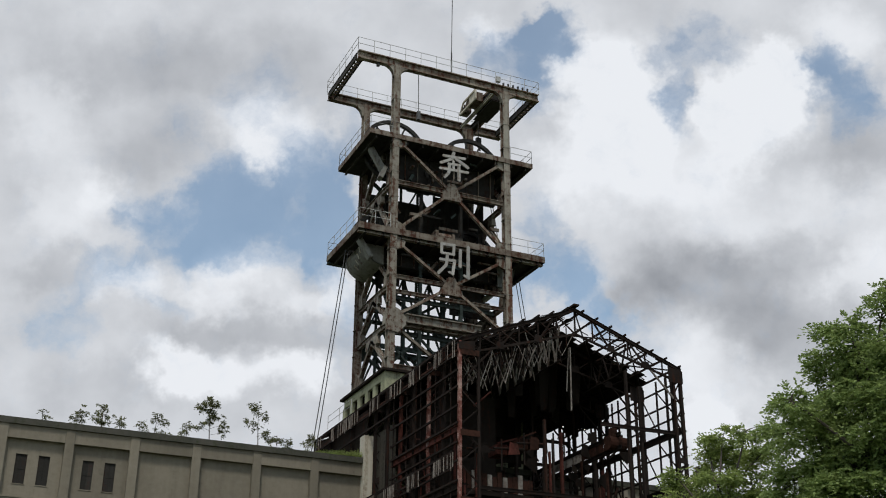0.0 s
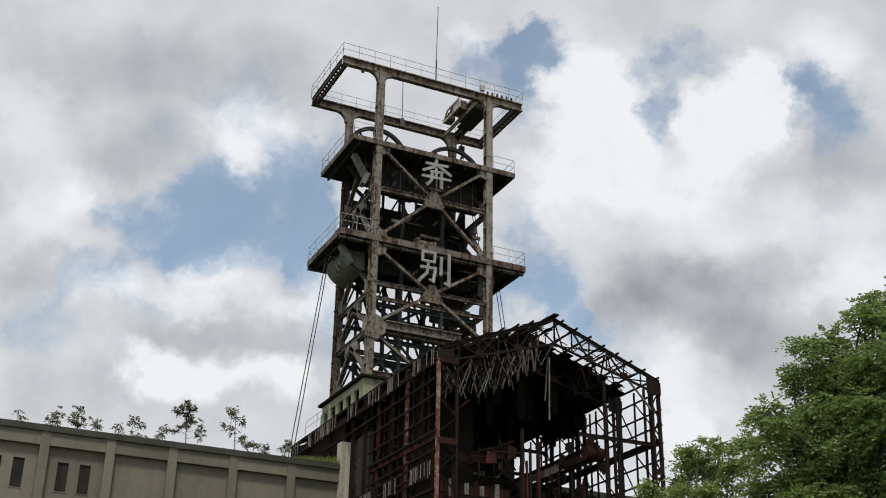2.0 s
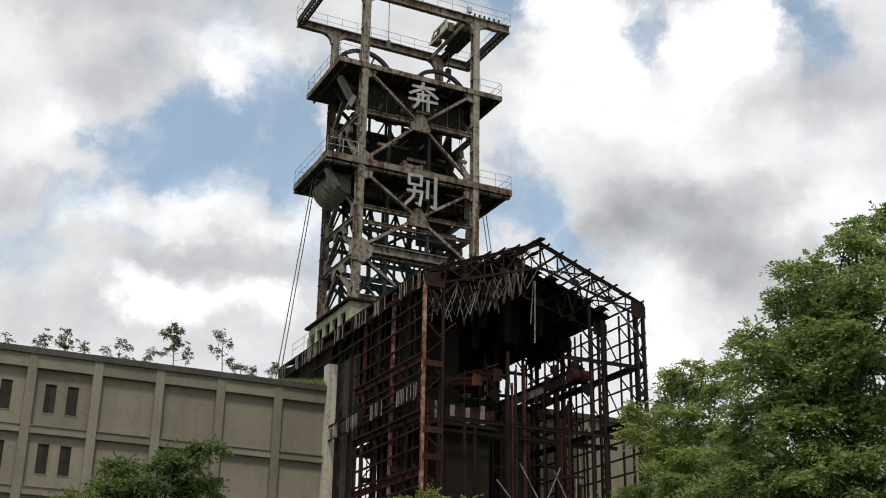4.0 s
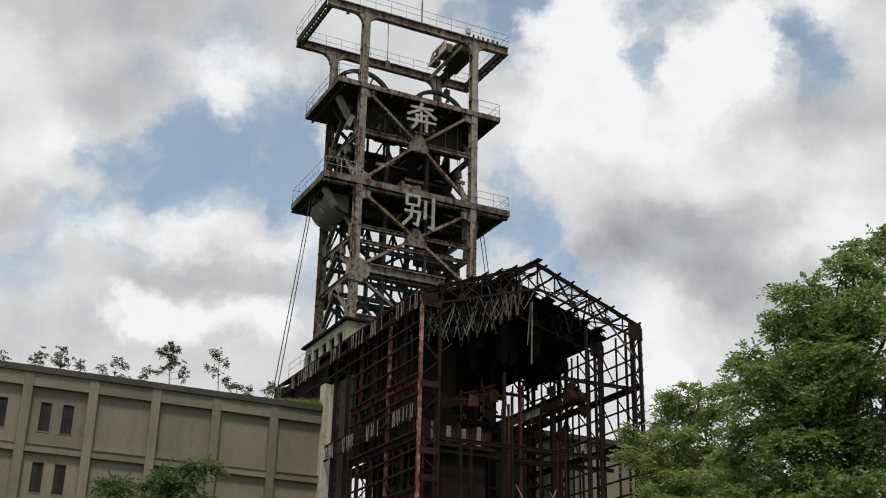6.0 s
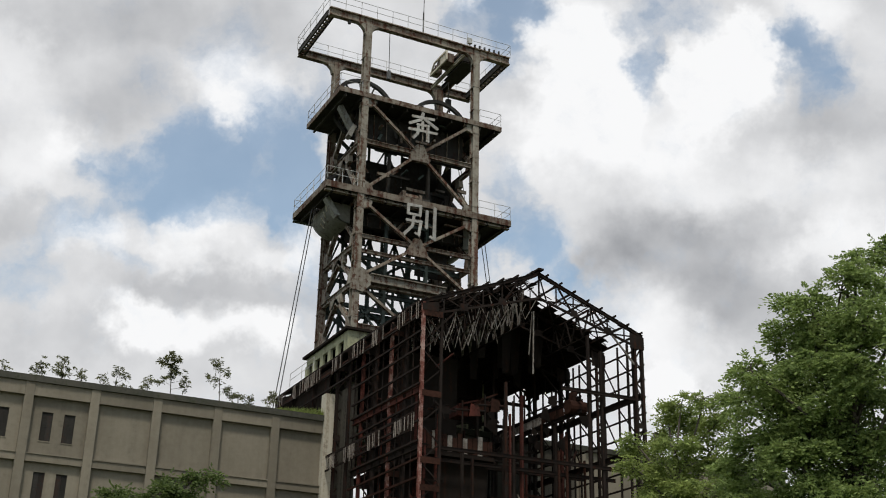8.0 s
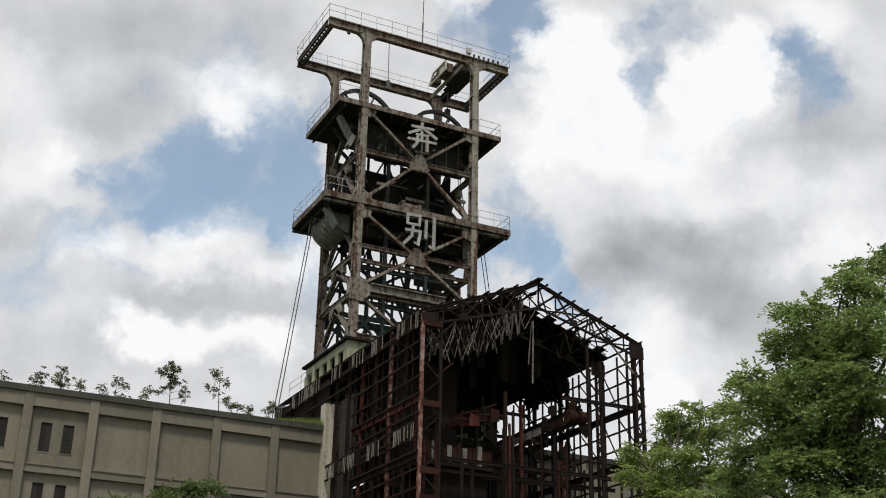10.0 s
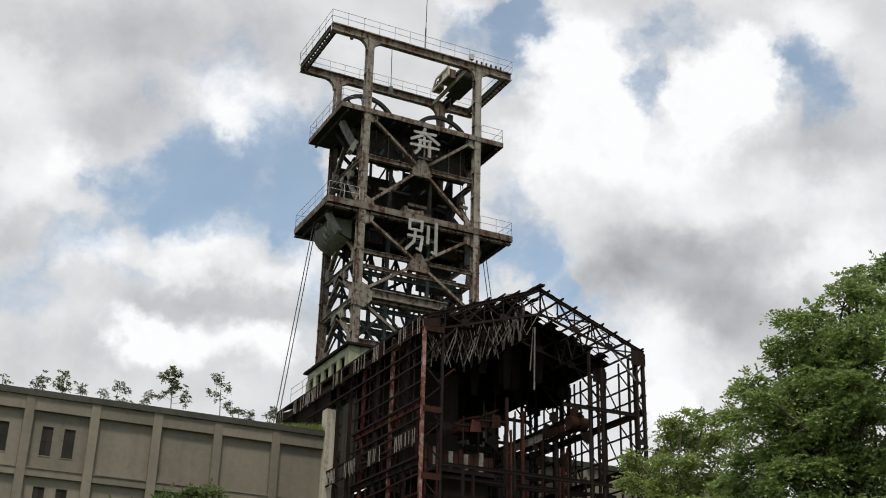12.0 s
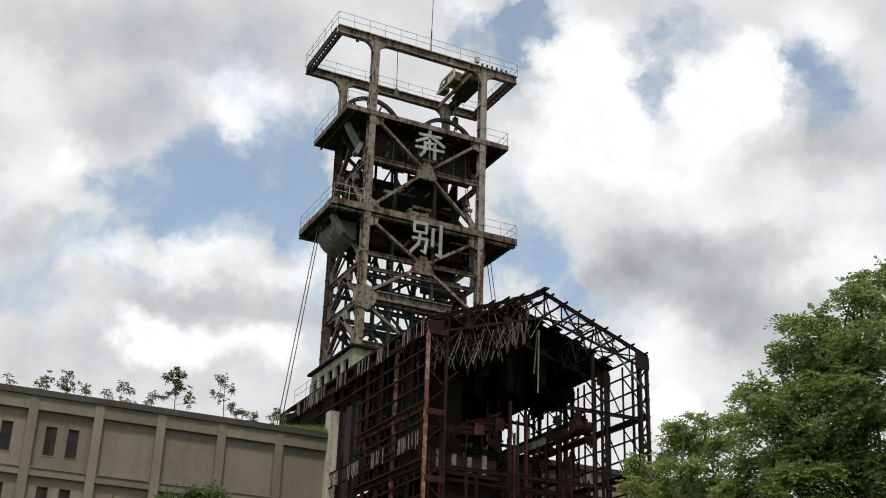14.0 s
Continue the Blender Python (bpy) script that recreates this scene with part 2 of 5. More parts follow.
class Shape:
    """Gathers faces for one mesh."""

    def __init__(self):
        self.v, self.f = [], []

    def box(self, x0, y0, z0, x1, y1, z1):
        n = len(self.v)
        self.v += [(x, y, z) for z in (z0, z1) for x, y in ((x0, y0), (x1, y0), (x1, y1), (x0, y1))]
        self.f += [(n, n + 3, n + 2, n + 1), (n + 4, n + 5, n + 6, n + 7), (n, n + 1, n + 5, n + 4),
                   (n + 1, n + 2, n + 6, n + 5), (n + 2, n + 3, n + 7, n + 6), (n + 3, n, n + 4, n + 7)]
        return self

    def prism(self, outline, p, q, up=(0, 0, 1)):
        """Sweeps an outline of (side, up) pairs from p to q."""
        p, q = Vector(p), Vector(q)
        d = (q - p).normalized()
        hint = Vector(up)
        if abs(d.dot(hint)) > 0.98:
            hint = Vector((0, 1, 0))
        side = d.cross(hint).normalized()
        top = side.cross(d).normalized()
        n, k = len(self.v), len(outline)
        for e in (p, q):
            self.v += [tuple(e + side * a + top * b) for a, b in outline]
        self.f += [(n + i, n + (i + 1) % k, n + k + (i + 1) % k, n + k + i) for i in range(k)]
        self.f += [tuple(range(n + k - 1, n - 1, -1)), tuple(range(n + k, n + 2 * k))]
        return self

    def bar(self, p, q, w, h=None, up=(0, 0, 1)):
        h = h or w
        return self.prism(((-w / 2, -h / 2), (w / 2, -h / 2), (w / 2, h / 2), (-w / 2, h / 2)), p, q, up)

    def rod(self, p, q, r, k=6):
        return self.prism([(r * math.cos(6.2832 * i / k), r * math.sin(6.2832 * i / k)) for i in range(k)], p, q)

    def ibeam(self, p, q, w, h, t=None, up=(0, 0, 1)):
        """A rolled section: two flanges of width w, depth h."""
        t = t or 0.12 * h
        a, b, c = w / 2, h / 2, max(0.03, 0.1 * w)
        return self.prism(((-a, -b), (a, -b), (a, -b + t), (c, -b + t), (c, b - t), (a, b - t), (a, b), (-a, b), (-a, b - t),
                           (-c, b - t), (-c, -b + t), (-a, -b + t)), p, q, up)

    def plate(self, pts, thick):
        """A flat plate of pts (one plane) thickened by the vector thick."""
        n, k = len(self.v), len(pts)
        self.v += [tuple(p) for p in pts] + [tuple(Vector(p) + Vector(thick)) for p in pts]
        self.f += [tuple(range(n + k - 1, n - 1, -1)), tuple(range(n + k, n + 2 * k))]
        self.f += [(n + i, n + (i + 1) % k, n + k + (i + 1) % k, n + k + i) for i in range(k)]
        return self


def thing(name, at, label, category, group="", kind=""):
    ob = new(name)
    ob.location = at
    ob.empty_display_size = 0.5
    return tagged(ob, label, category, group, kind)


def part(name, shape, mat, parent, label="", smooth=False):
    """Links a shape, given in world metres, as one mesh object under its thing."""
    ob = new(name, mesh_of(name, shape.v, shape.f, mat, smooth))
    ob.parent = parent
    base, o = Vector((0, 0, 0)), parent
    while o:
        base += o.location
        o = o.parent
    ob.data.transform(Matrix.Translation(-base))
    return tagged(ob, label)


# ---------------------------------------------------------------- ground
g = Shape()
R = 1800.0
n = 40
for i in range(n + 1):
    for j in range(n + 1):
        x, y = ((2 * i / n - 1) ** 3) * R, ((2 * j / n - 1) ** 3) * R
        g.v.append((x, y, 0.25 * noise.noise((x * 0.03, y * 0.03, 0)) if abs(x) + abs(y) > 3 else 0.0))
g.f = [(i * (n + 1) + j, (i + 1) * (n + 1) + j, (i + 1) * (n + 1) + j + 1, i * (n + 1) + j + 1) for i in range(n) for j in range(n)]
tagged(new("ground", mesh_of("ground", g.v, g.f, EARTH, True)), "rough grassy ground round the old mine", "ground", kind="structure")

# ---------------------------------------------------------------- long concrete hopper building
WY = 68.0                      # face of the pilasters
TOP = 20.1
hall = thing("concrete_hopper_building", (15, WY, 0), "long grey-brown concrete hopper building with pilasters and narrow windows", "building")
PIERS = (4.74, 8.29, 11.85, 15.38, 18.97, 22.53)
for x in PIERS:
    part("pilaster", Shape().box(x - 0.25, WY, 0, x + 0.25, WY + 0.4, TOP - 0.35), CONCRETE, hall)
# bands between the pilasters, one set of bays at a time
FLOORS = (19.05, 15.42, 12.12, 8.75, 5.3, 2.0)     # underside of each band
edges = PIERS + (25.55,)
for a, b in zip(edges[:-1], edges[1:]):
    x0, x1 = a + 0.25, b - 0.25 if b < 25 else b
    for k, z in enumerate(FLOORS):
        s = Shape()
        if k == 0:
            s.box(x0, WY + 0.06, z, x1, WY + 0.42, TOP - 0.352)
            s.box(x0, WY + 0.02, z - 0.06, x1, WY + 0.3, z)
        else:
            s.box(x0, WY + 0.10, z, x1, WY + 0.42, z + 0.42)
            s.box(x0, WY + 0.04, z + 0.36, x1, WY + 0.1, z + 0.42).box(x0, WY + 0.06, z - 0.05, x1, WY + 0.3, z)
        part("spandrel_band", s, CONCRETE, hall)
    low = FLOORS[1:] + (0.0,)
    for k, z in enumerate(FLOORS):
        z1, z0 = z, (FLOORS[k + 1] + 0.42 if k + 1 < len(FLOORS) else 0.0)
        s = Shape()
        y0, y1 = WY + 0.31, WY + 0.43
        if b < 13 and z1 - z0 > 2.4:     # two narrow openings
            ws = ((a + 0.86, a + 1.46), (a + 2.06, a + 2.66))
            wz1 = z1 - (0.85 if k == 0 else 0.55)
            wz0 = wz1 - 1.62
            s.box(x0, y0, z0, x1, y1, wz0).box(x0, y0, wz1, x1, y1, z1)
            cuts = [x0] + [c for w in ws for c in w] + [x1]
            for c0, c1 in zip(cuts[::2], cuts[1::2]):
                s.box(c0, y0, wz0, c1, y1, wz1)
            for c0, c1 in ws:
                win = part("window", Shape().box(c0, y1 - 0.02, wz0, c1, y1 + 0.04, wz1), SHUTTER, hall, "dark narrow window closed with rusty sheet")
                f = Shape().box(c0, y0 + 0.06, wz0, c0 + 0.05, y0 + 0.14, wz1).box(c1 - 0.05, y0 + 0.06, wz0, c1, y0 + 0.14, wz1)
                f.box(c0 + 0.05, y0 + 0.06, wz1 - 0.05, c1 - 0.05, y0 + 0.14, wz1)
                part("window_frame", f, SHUTTER, win)
                cm = (c0 + c1) / 2
                for l0, l1 in ((c0 + 0.05, cm - 0.008), (cm + 0.008, c1 - 0.05)):
                    lf = Shape().box(l0, y0 + 0.08, wz0 + 0.03, l1, y0 + 0.10, wz1 - 0.05)
                    lf.box(l0, y0 + 0.065, (wz0 + wz1) / 2 - 0.02, l1, y0 + 0.079, (wz0 + wz1) / 2 + 0.02)
                    part("shutter_leaf", lf, SHUTTER, win)
                part("window_sill", Shape().box(c0 - 0.04, y0 - 0.03, wz0 - 0.05, c1 + 0.04, y0 - 0.004, wz0), CONCRETE, win)
        else:
            s.box(x0, y0, z0, x1, y1, z1)
        part("wall_panel", s, CONCRETE, hall)
part("parapet_coping", Shape().box(4.42, WY - 0.08, TOP - 0.35, 25.55, WY + 0.5, TOP), COPING, hall, "dark moss-stained parapet coping")
part("end_wall", Shape().box(4.5, WY + 0.44, 0, 4.9, 84, TOP - 0.36), CONCRETE, hall)
part("roof", Shape().box(4.92, WY + 0.52, TOP - 0.9, 25.5, 84, TOP - 0.55), COPING, hall)
part("back_wall", Shape().box(4.92, 83.6, 0, 25.5, 84, TOP - 0.95), CONCRETE, hall)
# rear wall lightens in steps: shade within the frame is painted in
part("rear_wall", Shape().box(30.7, WY + 0.2, 0, 40.6, WY + 0.6, TOP + 0.1), DARKCRETE, hall, "dim concrete wall behind the steel frame, shade in its colour")
part("rear_wall", Shape().box(40.603, WY + 0.2, 0, 43.8, WY + 0.6, TOP + 0.1), DIRTY_SHADED, hall, "dim concrete wall behind the steel frame, shade in its colour")
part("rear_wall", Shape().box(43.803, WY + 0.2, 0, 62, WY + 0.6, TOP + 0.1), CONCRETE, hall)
# the first three pilasters take the painted shade too
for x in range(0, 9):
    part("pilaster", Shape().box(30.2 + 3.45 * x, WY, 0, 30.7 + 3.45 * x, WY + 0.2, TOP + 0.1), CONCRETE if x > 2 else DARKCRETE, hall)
part("parapet_coping", Shape().box(30.2, WY - 0.06, TOP + 0.1, 62, WY + 0.7, TOP + 0.45), COPING, hall)
part("roof", Shape().box(40.6, WY + 0.72, TOP - 0.6, 62, 83.5, TOP - 0.3), COPING, hall)
part("corner_pier", Shape().box(25.56, WY - 0.12, 0, 26.2, WY + 0.6, 21.5), PALE, hall, "pale streaked concrete corner pier")
part("side_wall", Shape().box(26.22, 64.9, 0, 26.45, WY + 0.19, 21.5), DIRTY_SHADED, hall, "sooty concrete side wall")

# ---------------------------------------------------------------- winding tower
XL, XR, YF, YB = 28.5, 37.5, 71.43, 77.7
XM = (XL + XR) / 2
tower = thing("headframe_tower", (XM, 74.5, 0), "tall weathered steel mine headframe with two decks and sheave wheels", "mine tower")
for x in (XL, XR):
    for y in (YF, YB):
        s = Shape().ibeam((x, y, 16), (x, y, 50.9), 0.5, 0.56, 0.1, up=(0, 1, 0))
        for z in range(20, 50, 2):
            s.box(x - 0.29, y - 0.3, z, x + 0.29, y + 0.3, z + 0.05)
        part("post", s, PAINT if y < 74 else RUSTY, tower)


def haunch(x, y, z, sgn, r=0.8, t=0.36):
    """A curved bracket between a post and the beam over it."""
    pts = [(x, y - t / 2, z), (x + sgn * (r + 0.3), y - t / 2, z)]
    for i in range(8):
        a = math.pi / 2 * i / 7
        pts.append((x + sgn * (0.28 + r - r * math.sin(a)), y - t / 2, z - r + r * math.cos(a)))
    pts.append((x, y - t / 2, z - r))
    return Shape().plate(pts if sgn < 0 else pts[::-1], (0, t, 0))


# top ring
for y, m in ((YF, RUSTY), (77.95, RUSTY)):
    part("ring_beam", Shape().ibeam((25.4, y, 51.17), (40.45, y, 51.17), 0.4, 0.68), m, tower)
    for x in (XL, XR):
        for sgn in (-1, 1):
            part("haunch", haunch(x, y, 50.83, sgn), PAINT, tower)
for x in (25.62, 40.23):
    for dx in (-0.22, 0.22):
        part("ring_beam", Shape().ibeam((x + dx, YF + 0.21, 51.17), (x + dx, 77.74, 51.17), 0.12, 0.5), DECK, tower)
    for k in range(13):
        y = YF + 0.45 + k * 0.48
        part("walkway_bar", Shape().box(x - 0.15, y, 50.95, x + 0.15, y + 0.16, 51.02), RUSTY, tower)
for x in (XL - 0.05, XR + 0.3):
    part("cross_beam", Shape().ibeam((x, YF + 0.21, 51.2), (x, 77.74, 51.2), 0.3, 0.5), DECK, tower) if x > 30 else None


def railing(pts, parent, h=1.1, gap=1.25):
    s = Shape()
    for p, q in zip(pts[:-1], pts[1:]):
        p, q = Vector(p), Vector(q)
        k = max(1, round((q - p).length / gap))
        for i in range(k + 1):
            a = p.lerp(q, i / k)
            s.rod(a, a + Vector((0, 0, h)), 0.02, 5)
        for z in (h, h * 0.52):
            s.rod(p + Vector((0, 0, z)), q + Vector((0, 0, z)), 0.02, 5)
    return part("railing", s, RAIL, parent, "thin grey pipe railing")


for a, b in (((25.35, YF - 0.15), (40.5, YF - 0.15)), ((25.35, YF - 0.15), (25.35, 78.1)), ((25.35, 78.1), (40.5, 78.1)), ((40.5, 78.1), (40.5, YF - 0.15))):
    railing([(*a, 51.5), (*b, 51.5)], tower)
part("lightning_rod", Shape().rod((33.0, YF, 51.5), (33.0, YF, 53.4), 0.06).rod((33.0, YF, 53.4), (33.05, YF, 58.4), 0.03), WHEEL, tower)
part("hanging_rope", Shape().rod((30.4, YF + 0.3, 50.9), (30.45, YF + 0.3, 47.6), 0.03).box(30.33, YF + 0.2, 47.0, 30.57, YF + 0.4, 47.7), ROPE, tower)
lamp = part("floodlight", Shape().box(36.75, 71.2, 51.75, 37.1, 71.45, 52.2), RAIL, tower, "small pale floodlight box")
part("bracket", Shape().bar((36.92, 71.33, 51.5), (36.92, 71.33, 51.75), 0.06), RAIL, lamp)
part("pulley_box", Shape().box(26.9, 71.3, 50.55, 27.1, 71.5, 50.83), WHEEL, tower)
# travelling crab on two rails across the ring
crab = part("hoist_crab", Shape().box(36.85, 72.6, 50.95, 37.85, 75.3, 51.1).box(36.95, 72.8, 51.1, 37.75, 74.6, 51.75).box(37.0, 74.7, 51.1, 37.7, 75.2, 51.5), DECK, tower, "dark rusty hoist crab")
for x in (36.78, 38.0):
    part("rail_beam", Shape().ibeam((x, YF + 0.22, 51.0), (x, 77.7, 51.0), 0.16, 0.3), PALE if x < 37 else RUSTY, tower, "pale crab rail" if x < 37 else "")
part("side_frame", Shape().bar((36.0, 73.4, 51.2), (36.0, 76.3, 51.2), 0.12, 0.14).bar((36.0, 73.4, 52.0), (36.0, 75.6, 52.0), 0.12, 0.14).bar((36.0, 73.4, 51.2), (36.0, 73.4, 52.0), 0.12)
     .bar((36.0, 75.6, 52.0), (36.0, 76.3, 51.2), 0.12).box(36.02, 73.6, 51.25, 36.06, 74.6, 51.95), PALE, crab, "pale ochre frame")
part("winch_body", Shape().box(36.1, 73.5, 51.15, 36.7, 74.4, 51.9).box(36.9, 72.7, 51.76, 37.8, 74.4, 51.98), RUSTY, crab)
drum = part("rope_drum", Shape().rod((36.08, 74.95, 51.62), (36.9, 74.95, 51.62), 0.36, 14), RUSTY, crab)
for x in (36.1, 36.82):
    part("drum_flange", Shape().rod((x, 74.95, 51.62), (x + 0.05, 74.95, 51.62), 0.46, 14), PALE, drum)
part("gearbox", Shape().box(36.1, 75.5, 51.15, 36.65, 76.3, 51.7).rod((36.35, 75.9, 51.7), (36.35, 75.9, 52.0), 0.16, 10), RUSTY, crab)
part("crab_platform", Shape().box(36.85, 72.3, 50.62, 38.1, 75.6, 50.68), DECK, tower)
for i in range(6):
    part("cable_clip", Shape().box(37.3 + 0.42 * i, 71.2, 51.52, 37.42 + 0.42 * i, 71.32, 51.75), WHEEL, tower)
part("hook_block", Shape().rod((37.6, 76.2, 50.86), (37.6, 76.2, 49.3), 0.04).box(37.4, 76.05, 48.8, 37.8, 76.35, 49.4).rod((37.6, 76.2, 48.8), (37.75, 76.2, 48.3), 0.07), WHEEL, tower)


def wheel(x, y, z, r, name="sheave_wheel"):
    """A spoked rope wheel that stands in the plane of the tower's front."""
    rim = Shape()
    k = 48
    prof = ((r - 0.24, -0.13), (r, -0.17), (r - 0.1, 0.0), (r, 0.17), (r - 0.24, 0.13))
    for i in range(k):
        a = 6.28319 * i / k
        rim.v += [(x + p * math.cos(a), y + o, z + p * math.sin(a)) for p, o in prof]
    for i in range(k):
        for j in range(5):
            rim.f.append((i * 5 + j, i * 5 + (j + 1) % 5, ((i + 1) % k) * 5 + (j + 1) % 5, ((i + 1) % k) * 5 + j))
    w = part(name, rim, WHEEL, tower, "large spoked iron sheave wheel")
    for i in range(12):
        a = 6.28319 * (i + 0.3) / 12
        part("spoke", Shape().bar((x + 0.3 * math.cos(a), y, z + 0.3 * math.sin(a)), (x + (r - 0.2) * math.cos(a), y, z + (r - 0.2) * math.sin(a)), 0.11, 0.13, up=(0, 1, 0)), WHEEL, w)
    part("hub", Shape().rod((x, y - 0.35, z), (x, y + 0.35, z), 0.34, 14), WHEEL, w)
    part("axle", Shape().rod((x, y - 1.1, z), (x, y + 1.1, z), 0.15, 10), WHEEL, w)
    return w


wheel(29.75, 74.7, 45.6, 2.6)
wheel(36.1, 74.7, 45.5, 2.6)
wheel(29.3, 75.6, 38.1, 2.5)
wheel(36.3, 75.6, 38.1, 2.5)


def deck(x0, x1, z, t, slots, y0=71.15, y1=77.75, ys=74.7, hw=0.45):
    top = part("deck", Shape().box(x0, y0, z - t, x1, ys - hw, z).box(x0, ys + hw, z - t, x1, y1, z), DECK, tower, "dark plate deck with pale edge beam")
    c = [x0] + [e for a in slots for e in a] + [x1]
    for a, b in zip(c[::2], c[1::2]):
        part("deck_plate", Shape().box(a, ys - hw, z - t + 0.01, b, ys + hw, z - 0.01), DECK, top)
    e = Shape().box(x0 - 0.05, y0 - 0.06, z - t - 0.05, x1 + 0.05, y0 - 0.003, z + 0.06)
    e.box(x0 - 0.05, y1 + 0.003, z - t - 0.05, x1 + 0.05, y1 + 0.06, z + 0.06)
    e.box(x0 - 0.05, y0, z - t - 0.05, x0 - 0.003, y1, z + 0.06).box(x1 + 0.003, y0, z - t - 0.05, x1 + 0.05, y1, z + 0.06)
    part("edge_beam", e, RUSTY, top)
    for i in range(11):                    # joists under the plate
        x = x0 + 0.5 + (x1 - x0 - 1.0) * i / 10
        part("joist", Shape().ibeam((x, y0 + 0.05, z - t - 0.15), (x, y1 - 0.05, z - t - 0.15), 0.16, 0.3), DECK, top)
    for a, b in (((x0, y0), (XL - 0.3, y0)), ((XR + 0.3, y0), (x1, y0)), ((x0, y0), (x0, y1)), ((x0, y1), (x1, y1)), ((x1, y1), (x1, y0))):
        railing([(*a, z + 0.05), (*b, z + 0.05)], tower)
    return top


deck(26.5, 39.6, 45.0, 0.28, ((28.0, 31.8), (34.2, 38.0)))
deck(25.92, 40.42, 37.45, 0.36, ((26.6, 31.6), (34.0, 38.6)), ys=75.6)


def member(name, p, q, w, h, mat=PAINT, up=(0, 0, 1)):
    return part(name, Shape().ibeam(p, q, w, h, up=up), mat, tower)


# front and rear faces: rails, crossed braces, gussets
for y, m, m2 in ((YF - 0.02, PAINT, RUSTY), (YB, TEAL, TEAL)):
    member("face_beam", (XL + 0.3, y, 41.3), (XR - 0.3, y, 41.3), 0.25, 0.35, m2)
    member("face_beam", (25.9, y, 37.1), (40.4, y, 37.12), 0.36, 0.55, m)
    member("face_beam", (XL + 0.3, y, 34.0), (XR - 0.3, y, 34.0), 0.22, 0.3, m2)
    member("face_beam", (XL + 0.3, y, 32.9), (XR - 0.3, y, 32.9), 0.22, 0.25, m2)
    member("face_beam", (XL + 0.3, y, 30.6), (XR - 0.3, y, 30.6), 0.36, 0.45, m2)
    member("face_beam", (XL + 0.3, y, 27.4), (XR - 0.3, y, 27.4), 0.3, 0.45, m2)
    for zc, zt, zb in ((41.3, 44.6, 37.6), (33.9, 36.6, 31.1), (27.6, 30.3, 24.6)):
        for x, z in ((XL + 0.35, zt), (XR - 0.35, zt), (XL + 0.35, zb), (XR - 0.35, zb)):
            member("brace", (x, y, z), (XM, y, zc), 0.2, 0.24, m2, up=(0, 1, 0))
            sx, sz = (1 if x < XM else -1), (1 if z < zc else -1)
            part("gusset", Shape().plate([(x - 0.1 * sx, y - 0.13, z - 0.4 * sz), (x + 0.6 * sx, y - 0.13, z - 0.1 * sz), (x + 0.5 * sx, y - 0.13, z + 0.35 * sz), (x - 0.1 * sx, y - 0.13, z + 0.6 * sz)], (0, 0.26, 0)), m, tower)
        part("gusset", Shape().plate([(XM - 0.85, y - 0.14, zc - 0.4), (XM - 0.7, y - 0.14, zc - 0.65), (XM + 0.7, y - 0.14, zc - 0.65), (XM + 0.85, y - 0.14, zc - 0.4), (XM + 0.25, y - 0.14, zc + 0.7), (XM - 0.25, y - 0.14, zc + 0.7)], (0, 0.28, 0)), (PAINT if zc > 40 else RUSTY) if y < 74 else TEAL, tower, "weathered gusset plate")
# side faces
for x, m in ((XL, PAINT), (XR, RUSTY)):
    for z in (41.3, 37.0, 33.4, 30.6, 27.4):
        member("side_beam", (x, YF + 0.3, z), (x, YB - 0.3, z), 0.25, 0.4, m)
    for zt, zb in ((44.5, 41.6), (36.5, 33.7), (33.1, 30.9), (30.2, 27.6), (41.0, 37.4)):
        ym = (YF + YB) / 2
        for ye in (YF + 0.25, YB - 0.25):
            member("side_brace", (x, ye, zb), (x, ym, zt), 0.26, 0.3, m, up=(1, 0, 0))
            sy = 1 if ye < ym else -1
            part("gusset", Shape().plate([(x - 0.16, ye - 0.2 * sy, zb - 0.25), (x - 0.16, ye + 0.9 * sy, zb - 0.25), (x - 0.16, ye + 0.75 * sy, zb + 0.5), (x - 0.16, ye - 0.05 * sy, zb + 1.1)], (0.32, 0, 0)), m, tower)
        part("gusset", Shape().plate([(x - 0.15, ym - 1.0, zt + 0.18), (x - 0.15, ym + 1.0, zt + 0.18), (x - 0.15, ym + 1.1, zt - 0.45), (x - 0.15, ym + 0.35, zt - 0.6), (x - 0.15, ym, zt - 0.3), (x - 0.15, ym - 0.35, zt - 0.6), (x - 0.15, ym - 1.1, zt - 0.45)], (0.3, 0, 0)), m, tower)
# broad node plates on the front posts
for x, sg in ((XL, 1), (XR, -1)):
    z = 30.7
    part("node_plate", Shape().plate([(x - 0.36 * sg, YF - 0.36, z - 0.8), (x + 0.45 * sg, YF - 0.36, z - 0.9), (x + 1.0 * sg, YF - 0.36, z - 0.3), (x + 1.0 * sg, YF - 0.36, z + 0.3), (x + 0.45 * sg, YF - 0.36, z + 0.8), (x - 0.36 * sg, YF - 0.36, z + 0.7)], (0, 0.03, 0)), PAINT, tower)
